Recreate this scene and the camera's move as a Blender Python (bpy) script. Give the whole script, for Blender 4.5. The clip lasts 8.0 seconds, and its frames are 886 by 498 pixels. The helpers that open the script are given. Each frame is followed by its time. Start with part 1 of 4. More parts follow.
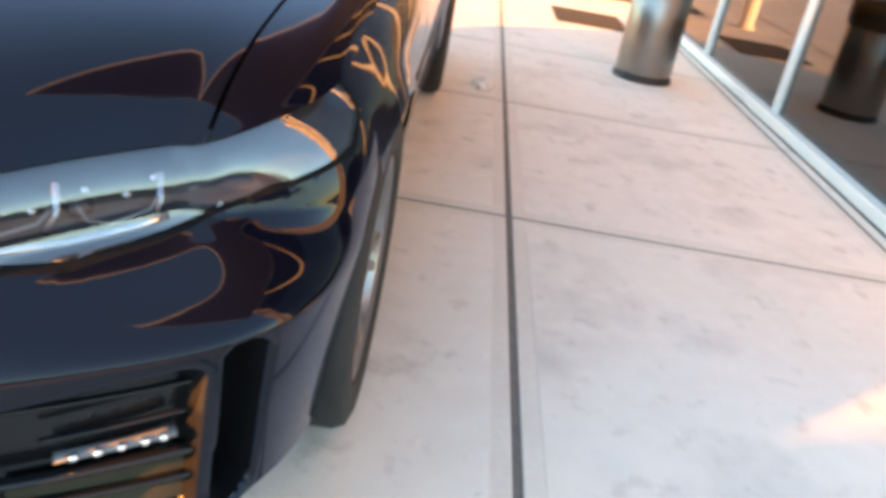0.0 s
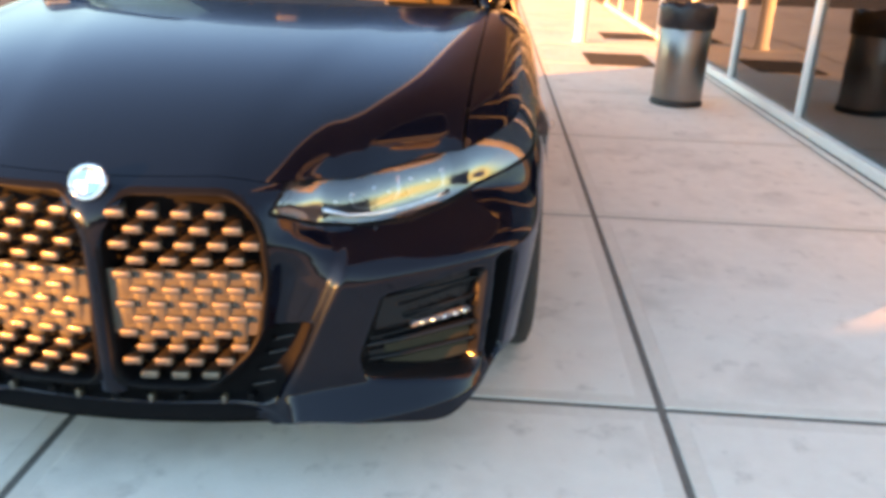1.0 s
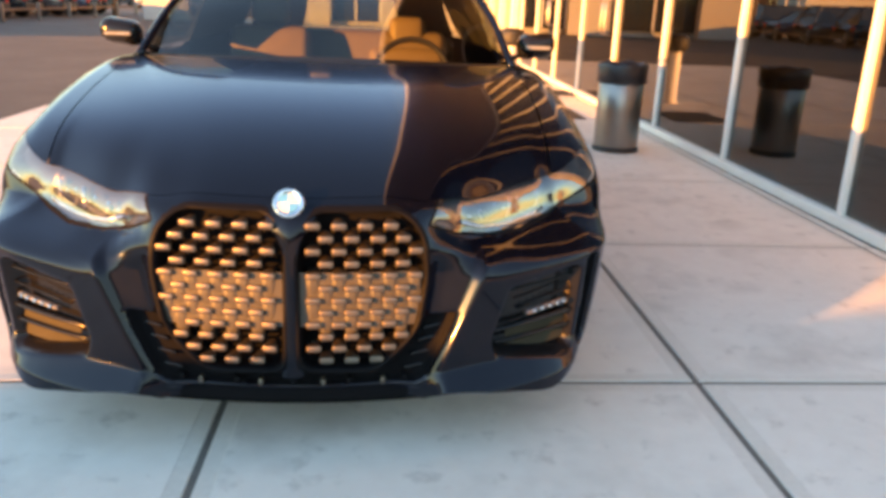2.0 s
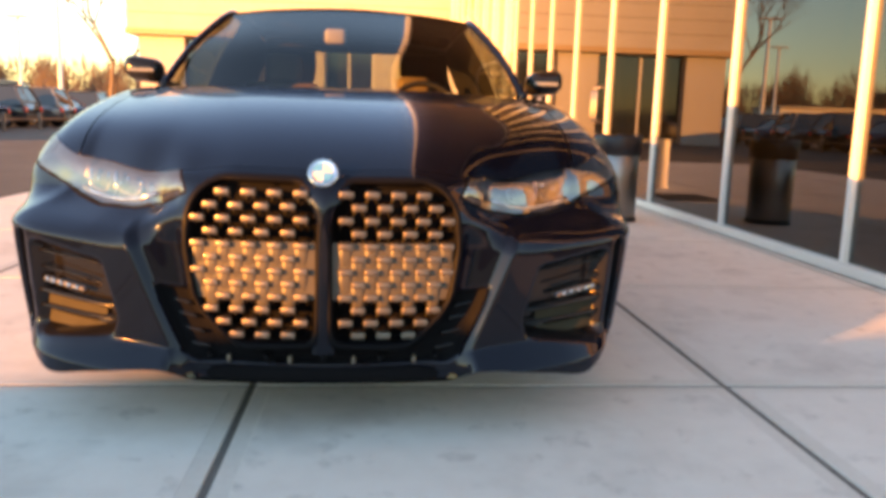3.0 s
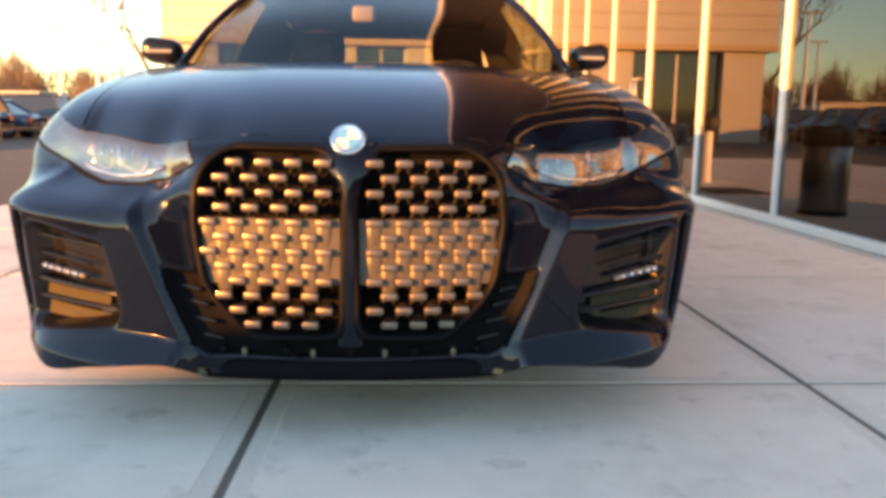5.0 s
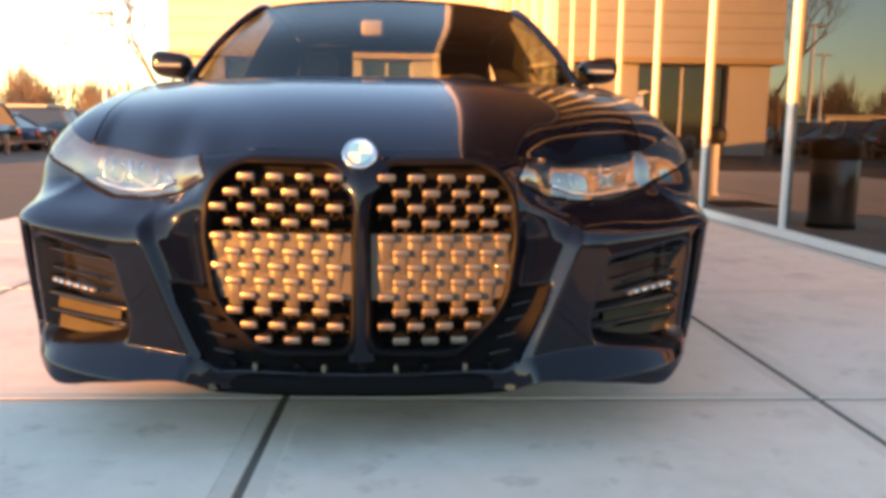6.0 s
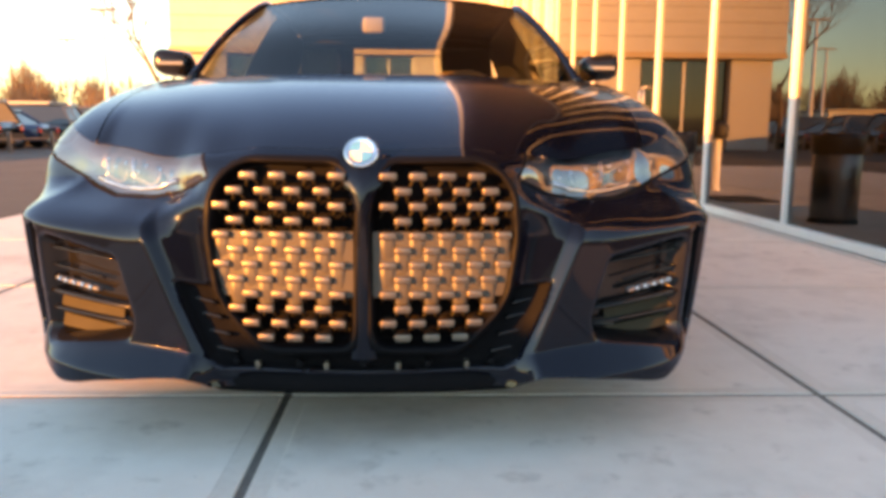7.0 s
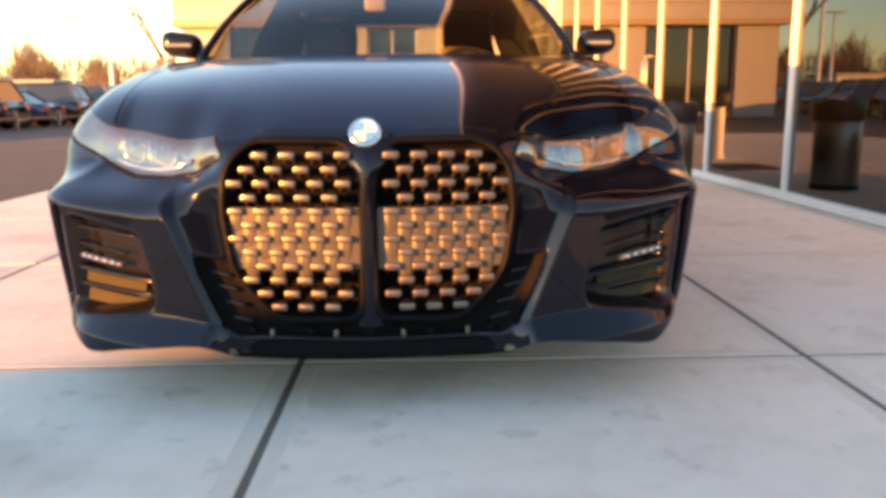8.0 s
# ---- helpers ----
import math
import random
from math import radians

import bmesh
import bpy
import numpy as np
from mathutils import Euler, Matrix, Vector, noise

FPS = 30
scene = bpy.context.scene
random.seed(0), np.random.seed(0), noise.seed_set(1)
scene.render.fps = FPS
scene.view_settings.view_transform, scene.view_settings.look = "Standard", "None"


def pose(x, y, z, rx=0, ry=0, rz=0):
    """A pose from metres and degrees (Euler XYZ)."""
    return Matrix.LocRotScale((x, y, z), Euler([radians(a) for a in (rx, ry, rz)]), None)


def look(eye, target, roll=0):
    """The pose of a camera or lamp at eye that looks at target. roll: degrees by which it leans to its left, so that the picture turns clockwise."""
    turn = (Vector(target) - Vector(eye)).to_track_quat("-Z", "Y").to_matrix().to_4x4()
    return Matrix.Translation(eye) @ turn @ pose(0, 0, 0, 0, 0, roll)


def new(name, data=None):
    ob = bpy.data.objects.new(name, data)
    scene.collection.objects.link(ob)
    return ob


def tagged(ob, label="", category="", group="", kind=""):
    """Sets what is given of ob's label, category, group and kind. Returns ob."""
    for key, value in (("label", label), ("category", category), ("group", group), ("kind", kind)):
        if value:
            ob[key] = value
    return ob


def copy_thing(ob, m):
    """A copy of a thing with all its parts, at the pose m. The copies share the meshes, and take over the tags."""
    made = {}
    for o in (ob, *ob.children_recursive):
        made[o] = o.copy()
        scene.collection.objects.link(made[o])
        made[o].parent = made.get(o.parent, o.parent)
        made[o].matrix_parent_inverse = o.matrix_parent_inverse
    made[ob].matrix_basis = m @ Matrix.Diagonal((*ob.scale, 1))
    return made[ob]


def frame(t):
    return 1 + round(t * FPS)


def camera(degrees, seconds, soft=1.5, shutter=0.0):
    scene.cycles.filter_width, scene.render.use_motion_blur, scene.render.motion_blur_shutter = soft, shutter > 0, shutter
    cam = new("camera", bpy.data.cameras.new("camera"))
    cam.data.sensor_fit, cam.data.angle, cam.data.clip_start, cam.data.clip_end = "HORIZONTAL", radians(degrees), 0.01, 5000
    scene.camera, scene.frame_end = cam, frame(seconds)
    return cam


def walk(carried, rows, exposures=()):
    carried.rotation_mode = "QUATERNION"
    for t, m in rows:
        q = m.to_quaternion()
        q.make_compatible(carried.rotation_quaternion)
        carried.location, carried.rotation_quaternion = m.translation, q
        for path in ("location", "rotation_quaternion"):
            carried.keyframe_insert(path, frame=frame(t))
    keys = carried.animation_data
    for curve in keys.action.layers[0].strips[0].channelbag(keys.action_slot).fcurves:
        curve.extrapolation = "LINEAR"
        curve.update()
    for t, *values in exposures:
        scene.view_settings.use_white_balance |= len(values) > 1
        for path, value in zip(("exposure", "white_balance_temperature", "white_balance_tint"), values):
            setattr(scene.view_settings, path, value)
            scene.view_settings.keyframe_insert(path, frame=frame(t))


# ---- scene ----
cam = camera(58.8, 8.0, soft=4.0, shutter=0.3)
PATH = [
    (0, (1.056, -0.523, 1.102), (1.085, 1.278, 0.234), 10.3),
    (0.3, (0.952, -0.821, 1.137), (1.099, 0.999, 0.321), 6.4),
    (0.5, (0.892, -1.025, 1.174), (0.975, 0.812, 0.387), 4.6),
    (1, (0.787, -1.376, 1.199), (0.695, 0.478, 0.455), 2.1),
    (1.5, (0.48, -1.679, 1.208), (0.536, 0.206, 0.544), 1.0),
    (1.7, (0.358, -1.759, 1.214), (0.476, 0.132, 0.574), 2.1),
    (2.8, (0.133, -1.947, 1.004), (0.333, 0.005, 0.619), 1.2),
    (3, (0.128, -1.934, 0.857), (0.303, 0.032, 0.531), 1.8),
    (3.5, (0.135, -1.946, 0.729), (0.333, 0.017, 0.401), 2.2),
    (4, (0.137, -1.889, 0.718), (0.362, 0.059, 0.329), 1.7),
    (4.5, (0.137, -1.72, 0.75), (0.254, 0.244, 0.393), 0.8),
    (6, (0.116, -1.677, 0.755), (0.192, 0.301, 0.469), 0.7),
    (6.5, (0.116, -1.683, 0.761), (0.189, 0.295, 0.473), 0.7),
    (7, (0.118, -1.685, 0.761), (0.188, 0.291, 0.464), 0.5),
    (7.5, (0.121, -1.713, 0.772), (0.183, 0.258, 0.439), 0.1),
    (8, (0.13, -1.8, 0.781), (0.181, 0.165, 0.414), -0.5),
]
walk(cam, [(t, look(eye, target, roll)) for t, eye, target, roll in PATH],
     exposures=[(0, 3.92, 12200, 19), (0.5, 3.72, 12500, 22), (1.0, 3.5, 12500, 22), (1.7, 3.24, 12500, 22), (2.8, 2.97, 13200, 27), (4.0, 2.92, 13600, 28), (4.5, 3.0, 13100, 26), (6.5, 3.09, 13300, 27), (8, 3.05, 13700, 29)])

# ---------- light ----------
SUN_EL, SUN_AZ = 6.5, 54.0            # degrees above the horizon; light travels this far from +y towards +x
sun_way = Vector((math.sin(radians(SUN_AZ)) * math.cos(radians(SUN_EL)), math.cos(radians(SUN_AZ)) * math.cos(radians(SUN_EL)), -math.sin(radians(SUN_EL))))
world = bpy.data.worlds.new("evening_sky")
scene.world = world
world.use_nodes = True
wn = world.node_tree.nodes
sky = wn.new("ShaderNodeTexSky")
sky.sky_type, sky.sun_disc = "NISHITA", False
sky.sun_elevation, sky.sun_rotation = radians(SUN_EL), radians(180 + SUN_AZ)
sky.air_density, sky.dust_density, sky.ozone_density = 1.15, 0.0, 4.0
wn["Background"].inputs["Strength"].default_value = 0.15
world.node_tree.links.new(sky.outputs[0], wn["Background"].inputs["Color"])
sun = new("sun", bpy.data.lights.new("sun", "SUN"))
sun.data.energy, sun.data.angle, sun.data.color = 2.7, radians(0.5), (1.0, 0.45, 0.12)
sun.matrix_world = look((0, 0, 30), Vector((0, 0, 30)) + sun_way)
scene.view_settings.exposure = 2.3

# ---------- helpers of this scene ----------
def material(name, color, rough=0.5, metal=0.0, coat=0.0, vary=0.0, scale=8.0, bump=0.0, bump_scale=60.0, second=None, spec=0.5, ior=None):
    """A surface with colour variation at two scales and a fine relief."""
    m = bpy.data.materials.new(name)
    m.use_nodes = True
    nt = m.node_tree
    p = nt.nodes["Principled BSDF"]
    p.inputs["Roughness"].default_value, p.inputs["Metallic"].default_value = rough, metal
    p.inputs["Coat Weight"].default_value, p.inputs["Coat Roughness"].default_value = coat, 0.02
    p.inputs["Specular IOR Level"].default_value = spec
    if ior:
        p.inputs["IOR"].default_value = ior
    c2 = second or tuple(v * (1 - vary) for v in color)
    if vary or second:
        tc = nt.nodes.new("ShaderNodeTexCoord")
        n1, n2 = nt.nodes.new("ShaderNodeTexNoise"), nt.nodes.new("ShaderNodeTexNoise")
        n1.inputs["Scale"].default_value, n2.inputs["Scale"].default_value = scale, scale * 9
        n1.inputs["Detail"].default_value = n2.inputs["Detail"].default_value = 5
        mix = nt.nodes.new("ShaderNodeMath")
        mix.operation = "MULTIPLY_ADD"
        mix.inputs[1].default_value, mix.inputs[2].default_value = 0.45, 0.0
        add = nt.nodes.new("ShaderNodeMath")
        add.operation = "MULTIPLY_ADD"
        add.inputs[1].default_value = 0.55
        ramp = nt.nodes.new("ShaderNodeValToRGB")
        ramp.color_ramp.elements[0].position, ramp.color_ramp.elements[1].position = 0.33, 0.67
        ramp.color_ramp.elements[0].color, ramp.color_ramp.elements[1].color = (*c2, 1), (*color, 1)
        L = nt.links.new
        L(tc.outputs["Object"], n1.inputs["Vector"]), L(tc.outputs["Object"], n2.inputs["Vector"])
        L(n2.outputs["Fac"], mix.inputs[0]), L(n1.outputs["Fac"], add.inputs[0]), L(mix.outputs[0], add.inputs[2])
        L(add.outputs[0], ramp.inputs["Fac"]), L(ramp.outputs["Color"], p.inputs["Base Color"])
    else:
        p.inputs["Base Color"].default_value = (*color, 1)
    if bump:
        tc = nt.nodes.new("ShaderNodeTexCoord")
        nb, b = nt.nodes.new("ShaderNodeTexNoise"), nt.nodes.new("ShaderNodeBump")
        nb.inputs["Scale"].default_value, nb.inputs["Detail"].default_value = bump_scale, 6
        b.inputs["Strength"].default_value, b.inputs["Distance"].default_value = bump, 0.01
        nt.links.new(tc.outputs["Object"], nb.inputs["Vector"])
        nt.links.new(nb.outputs["Fac"], b.inputs["Height"]), nt.links.new(b.outputs["Normal"], p.inputs["Normal"])
    return m


def glass(name, tint, face=0.05, rough=0.0):
    """A clear pane: what is behind it, tinted, under a mirror that strengthens at grazing angles. face: the mirror's share seen straight on."""
    m = bpy.data.materials.new(name)
    m.use_nodes = True
    nt = m.node_tree
    nt.nodes.remove(nt.nodes["Principled BSDF"])
    tr, gl, mx, lw, pw, ma = (nt.nodes.new("ShaderNode" + k) for k in ("BsdfTransparent", "BsdfGlossy", "MixShader", "LayerWeight", "Math", "Math"))
    tr.inputs["Color"].default_value = (*tint, 1)
    gl.inputs["Roughness"].default_value = rough
    lw.inputs["Blend"].default_value = 0.5
    pw.operation, ma.operation = "POWER", "MULTIPLY_ADD"
    pw.inputs[1].default_value = 5.0
    ma.inputs[1].default_value, ma.inputs[2].default_value = 1 - face, face
    L = nt.links.new
    L(lw.outputs["Facing"], pw.inputs[0]), L(pw.outputs[0], ma.inputs[0]), L(ma.outputs[0], mx.inputs[0])
    L(tr.outputs[0], mx.inputs[1]), L(gl.outputs[0], mx.inputs[2])
    L(mx.outputs[0], nt.nodes["Material Output"].inputs["Surface"])
    return m


def mesh_of(name, verts, faces, mat, smooth=True):
    me = bpy.data.meshes.new(name)
    me.from_pydata([tuple(map(float, v)) for v in verts], [], [tuple(map(int, f)) for f in faces])
    me.polygons.foreach_set("use_smooth", [smooth] * len(me.polygons))
    me.materials.append(mat)
    me.update()
    return me


def put(name, me, parent=None, label="", m=None):
    ob = new(name, me)
    if m is not None:
        ob.matrix_basis = m
    if parent is not None:
        ob.parent = parent
    return tagged(ob, label)


def part(name, bm, mat, parent=None, label="", smooth=False, m=None):
    me = bpy.data.meshes.new(name)
    bm.to_mesh(me)
    bm.free()
    me.materials.append(mat)
    me.polygons.foreach_set("use_smooth", [smooth] * len(me.polygons))
    return put(name, me, parent, label, m)


def add_box(bm, x0, x1, y0, y1, z0, z1, bevel=0.0, seg=2, m=None):
    r = bmesh.ops.create_cube(bm, size=1.0, matrix=Matrix.Translation(((x0 + x1) / 2, (y0 + y1) / 2, (z0 + z1) / 2)) @ Matrix.Diagonal((x1 - x0, y1 - y0, z1 - z0, 1)))
    vs = r["verts"]
    if bevel:
        es = list({e for v in vs for e in v.link_edges})
        r = bmesh.ops.bevel(bm, geom=es, offset=bevel, segments=seg, affect="EDGES", profile=0.5)
        vs = list({v for f in r["faces"] for v in f.verts} | {v for v in vs if v.is_valid})
    if m is not None:
        bmesh.ops.transform(bm, matrix=m, verts=vs)
    return vs


def box(*a, **k):
    bm = bmesh.new()
    add_box(bm, *a, **k)
    return bm


def add_tube(bm, pts, radius, sides=8, closed=False, flat=1.0):
    """A round bar along a line of points; radius a number or one for each point."""
    pts = [Vector(p) for p in pts]
    n = len(pts)
    rad = radius if hasattr(radius, "__len__") else [radius] * n
    rings, up = [], Vector((0, 0, 1))
    for i, p in enumerate(pts):
        a, b = pts[(i - 1) % n if closed else max(i - 1, 0)], pts[(i + 1) % n if closed else min(i + 1, n - 1)]
        t = (b - a).normalized()
        u = up if abs(t.dot(up)) < 0.95 else Vector((1, 0, 0))
        e1 = t.cross(u).normalized()
        e2 = t.cross(e1)
        rings.append([bm.verts.new(p + rad[i] * (e1 * math.cos(q) + flat * e2 * math.sin(q))) for q in (2 * math.pi * k / sides for k in range(sides))])
    for i in range(n if closed else n - 1):
        A, B = rings[i], rings[(i + 1) % n]
        for k in range(sides):
            bm.faces.new((A[k], A[(k + 1) % sides], B[(k + 1) % sides], B[k]))
    if not closed:
        bm.faces.new(list(reversed(rings[0]))), bm.faces.new(rings[-1])
    return bm


def add_lathe(bm, profile, sides=48, m=None):
    """A turned body round z from (radius, height) pairs."""
    rings = []
    for r, z in profile:
        rings.append([bm.verts.new((r * math.cos(a), r * math.sin(a), z)) for a in (2 * math.pi * k / sides for k in range(sides))])
    for A, B in zip(rings, rings[1:]):
        for k in range(sides):
            bm.faces.new((A[k], A[(k + 1) % sides], B[(k + 1) % sides], B[k]))
    if m is not None:
        bmesh.ops.transform(bm, matrix=m, verts=[v for r in rings for v in r])
    return bm


def sstep(a, b, x):
    t = np.clip((np.asarray(x, float) - a) / (b - a), 0, 1)
    return t * t * (3 - 2 * t)


def curve_through(points, n):
    """n points at even spacing on a smooth line through the given ones, and their distances along it."""
    P = np.array(points, float)
    Q = np.vstack([2 * P[0] - P[1], P, 2 * P[-1] - P[-2]])
    out = []
    for i in range(1, len(Q) - 2):
        t = np.linspace(0, 1, 40, endpoint=False)[:, None]
        a, b, c, d = Q[i - 1], Q[i], Q[i + 1], Q[i + 2]
        out.append(0.5 * (2 * b + (c - a) * t + (2 * a - 5 * b + 4 * c - d) * t * t + (3 * b - 3 * c + d - a) * t ** 3))
    out = np.vstack(out + [P[-1:]])
    s = np.concatenate([[0], np.cumsum(np.linalg.norm(np.diff(out, axis=0), axis=1))])
    ss = np.linspace(0, s[-1], n)
    return np.stack([np.interp(ss, s, out[:, k]) for k in range(out.shape[1])], 1), ss


def poly_dist(px, py, poly):
    """Signed distance to a polygon, minus inside."""
    p = np.stack([px, py], -1)
    v = np.array(poly, float)
    d = np.full(px.shape, 1e9)
    inside = np.zeros(px.shape, bool)
    for i in range(len(v)):
        a, b = v[i], v[(i + 1) % len(v)]
        e, w = b - a, p - a
        h = np.clip((w @ e) / (e @ e), 0, 1)
        d = np.minimum(d, np.linalg.norm(w - h[..., None] * e, axis=-1))
        c = (a[1] > py) != (b[1] > py)
        with np.errstate(divide="ignore", invalid="ignore"):
            xs = a[0] + (py - a[1]) / np.where(b[1] == a[1], 1e-9, b[1] - a[1]) * (b[0] - a[0])
        inside ^= c & (px < xs)
    return np.where(inside, -d, d)


def rounded(poly, r):
    """A polygon with its corners rounded off."""
    out = []
    n = len(poly)
    for i in range(n):
        a, b, c = (np.array(poly[(i + k) % n], float) for k in (-1, 0, 1))
        la, lc = np.linalg.norm(a - b), np.linalg.norm(c - b)
        k = min(r, la * 0.45, lc * 0.45)
        p, q = b + (a - b) / la * k, b + (c - b) / lc * k
        for t in np.linspace(0, 1, 6):
            out.append(tuple((1 - t) ** 2 * p + 2 * t * (1 - t) * b + t * t * q))
    return out


def grid_faces(n, m):
    i, j = np.meshgrid(np.arange(n - 1), np.arange(m - 1), indexing="ij")
    a = i * m + j
    return np.stack([a, a + m, a + m + 1, a + 1], -1).reshape(-1, 4)


def grid_object(name, P, mat, parent, keep=None, label="", heart=(0, 2.4, .5)):
    """A surface from an n x m grid of points; keep: one flag for each cell."""
    n, m = P.shape[:2]
    f = grid_faces(n, m)
    if keep is not None:
        f = f[keep.reshape(-1)]
    V = P.reshape(-1, 3)
    nrm = np.cross(V[f[:, 2]] - V[f[:, 0]], V[f[:, 3]] - V[f[:, 1]]).sum(0)
    if nrm @ (V[f].mean((0, 1)) - np.array(heart)) < 0:      # turn the skin outwards
        f = f[:, ::-1]
    used, inv = np.unique(f, return_inverse=True)
    return put(name, mesh_of(name, P.reshape(-1, 3)[used], inv.reshape(-1, 4), mat), parent, label)


# ---------- materials ----------
PAINT = material("black_blue_metallic_paint", (0.0024, 0.0038, 0.0095), rough=0.24, metal=0.36, coat=0.60, vary=0.15, scale=300, spec=0.05)
PAINT.node_tree.nodes["Principled BSDF"].inputs["Specular Tint"].default_value = (0.42, 0.60, 1.0, 1)      # blue flake at glancing angles
GLOSS_BLACK = material("gloss_black_plastic", (0.008, 0.008, 0.009), rough=0.16, coat=0.0, spec=0.35, vary=0.2, scale=60)
MATT_BLACK = material("matt_black_plastic", (0.018, 0.018, 0.019), rough=0.6, vary=0.35, scale=90, bump=0.15, bump_scale=500)
RUBBER = material("tyre_rubber", (0.022, 0.021, 0.02), rough=0.75, vary=0.3, scale=40, bump=0.3, bump_scale=200)
SATIN = material("satin_chrome", (0.165, 0.132, 0.098), rough=0.45, metal=0.8, coat=0.9, vary=0.12, scale=60)
SATIN.node_tree.nodes["Principled BSDF"].inputs["Coat Roughness"].default_value = 0.09
CHROME = material("polished_chrome", (0.75, 0.75, 0.76), rough=0.06, metal=1.0)
ALLOY = material("dark_alloy", (0.30, 0.29, 0.29), rough=0.3, metal=0.9, vary=0.15, scale=30)
SHUTTER = material("tan_grey_shutter_plastic", (0.068, 0.060, 0.046), rough=0.42, vary=0.18, scale=25)
DUCT = material("brown_duct_plastic", (0.052, 0.047, 0.034), rough=0.7, vary=0.2, scale=25, spec=0.02)
RIM_BLACK = material("satin_black_trim", (0.005, 0.005, 0.006), rough=0.5, vary=0.2, scale=60, spec=0.08)
LAMP_SILVER = material("lamp_bowl_silver", (0.60, 0.62, 0.66), rough=0.18, metal=0.9, vary=0.15, scale=40)
BOWL = material("smoked_lamp_bowl", (0.05, 0.052, 0.058), rough=0.30, metal=0.2, vary=0.3, scale=30)
LENS = glass("clear_lamp_cover", (0.76, 0.79, 0.84), face=0.19)
SCREEN = glass("windscreen_glass", (0.42, 0.46, 0.47), face=0.09)
SIDE_GLASS = glass("lightly_tinted_side_glass", (0.42, 0.44, 0.36), face=0.06)
TINTED = glass("rear_window_glass", (0.60, 0.64, 0.48), face=0.06)
FACADE_GLASS = glass("dark_facade_glass", (0.22, 0.23, 0.24), face=0.125)
CONCRETE = material("pale_concrete", (0.73, 0.695, 0.64), rough=0.85, second=(0.645, 0.612, 0.562), scale=1.3, bump=0.25, bump_scale=140)
ASPHALT = material("worn_asphalt", (0.085, 0.078, 0.074), rough=0.9, second=(0.055, 0.052, 0.05), scale=0.6, bump=0.4, bump_scale=90)
BORDER = material("trowelled_concrete_border", (0.67, 0.63, 0.575), rough=0.8, second=(0.58, 0.545, 0.495), scale=5.0, bump=0.15, bump_scale=140)
FRAME = material("white_powder_coat", (0.82, 0.80, 0.76), rough=0.4, vary=0.08, scale=6)
def stain(m, dark, scale, lo, hi, amount):
    """Darker blotches with soft edges over a material's colour."""
    nt = m.node_tree
    p = nt.nodes["Principled BSDF"]
    src = p.inputs["Base Color"].links[0].from_socket
    tc, n, r, x = (nt.nodes.new("ShaderNode" + k) for k in ("TexCoord", "TexNoise", "MapRange", "MixRGB"))
    oi, ad = nt.nodes.new("ShaderNodeObjectInfo"), nt.nodes.new("ShaderNodeVectorMath")
    ad.operation = "ADD"
    n.inputs["Scale"].default_value, n.inputs["Detail"].default_value, n.inputs["Roughness"].default_value = scale, 4, 0.6
    r.inputs["From Min"].default_value, r.inputs["From Max"].default_value, r.inputs["To Max"].default_value = lo, hi, amount
    x.inputs["Color2"].default_value = (*dark, 1)
    mu = nt.nodes.new("ShaderNodeMath")
    mu.operation = "MULTIPLY"
    mu.inputs[1].default_value = 37.0
    L = nt.links.new
    L(oi.outputs["Random"], mu.inputs[0]), L(tc.outputs["Object"], ad.inputs[0]), L(mu.outputs[0], ad.inputs[1])
    L(ad.outputs[0], n.inputs["Vector"]), L(n.outputs["Fac"], r.inputs["Value"]), L(r.outputs[0], x.inputs["Fac"])
    L(src, x.inputs["Color1"]), L(x.outputs[0], p.inputs["Base Color"])


stain(CONCRETE, (0.20, 0.185, 0.17), 9.0, 0.58, 0.80, 0.5)
stain(CONCRETE, (0.30, 0.28, 0.26), 2.2, 0.50, 0.74, 0.42)
stain(CONCRETE, (0.16, 0.15, 0.14), 26.0, 0.70, 0.78, 0.4)
stain(ASPHALT, (0.14, 0.13, 0.12), 0.5, 0.5, 0.8, 0.5)
STEEL = material("brushed_steel", (0.31, 0.29, 0.275), rough=0.38, metal=1.0, vary=0.12, scale=14)
BAG = material("black_bin_bag", (0.02, 0.02, 0.025), rough=0.35, vary=0.3, scale=20, bump=0.5, bump_scale=40)
CREAM = material("cream_stucco", (0.52, 0.50, 0.465), rough=0.9, second=(0.465, 0.447, 0.415), scale=0.8, bump=0.2, bump_scale=40)
STUCCO = material("sand_coloured_stucco", (0.47, 0.41, 0.33), rough=0.9, second=(0.42, 0.365, 0.29), scale=0.8, bump=0.2, bump_scale=40)
SOFFIT = material("brown_soffit_board", (0.26, 0.19, 0.14), rough=0.7, second=(0.21, 0.15, 0.11), scale=2.0)
FOGGLASS = material("grey_fog_lamp_glass", (0.16, 0.165, 0.18), rough=0.4, vary=0.4, scale=60)
PIT = material("dull_black", (0.008, 0.008, 0.009), rough=0.9, spec=0.05, vary=0.2, scale=30)
DRL = material("grey_lamp_plastic", (0.22, 0.23, 0.24), rough=0.2, coat=0.5)
DARK_WINDOW = material("dark_window_glass", (0.02, 0.024, 0.028), rough=0.06, spec=0.8)
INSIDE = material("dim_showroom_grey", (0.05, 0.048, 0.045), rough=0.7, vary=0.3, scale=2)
BARK = material("winter_twigs_and_bark", (0.20, 0.15, 0.115), rough=0.9, second=(0.13, 0.10, 0.075), scale=3)
WOODS = material("bare_winter_woods", (0.15, 0.115, 0.095), rough=0.95, second=(0.10, 0.078, 0.065), scale=0.7)
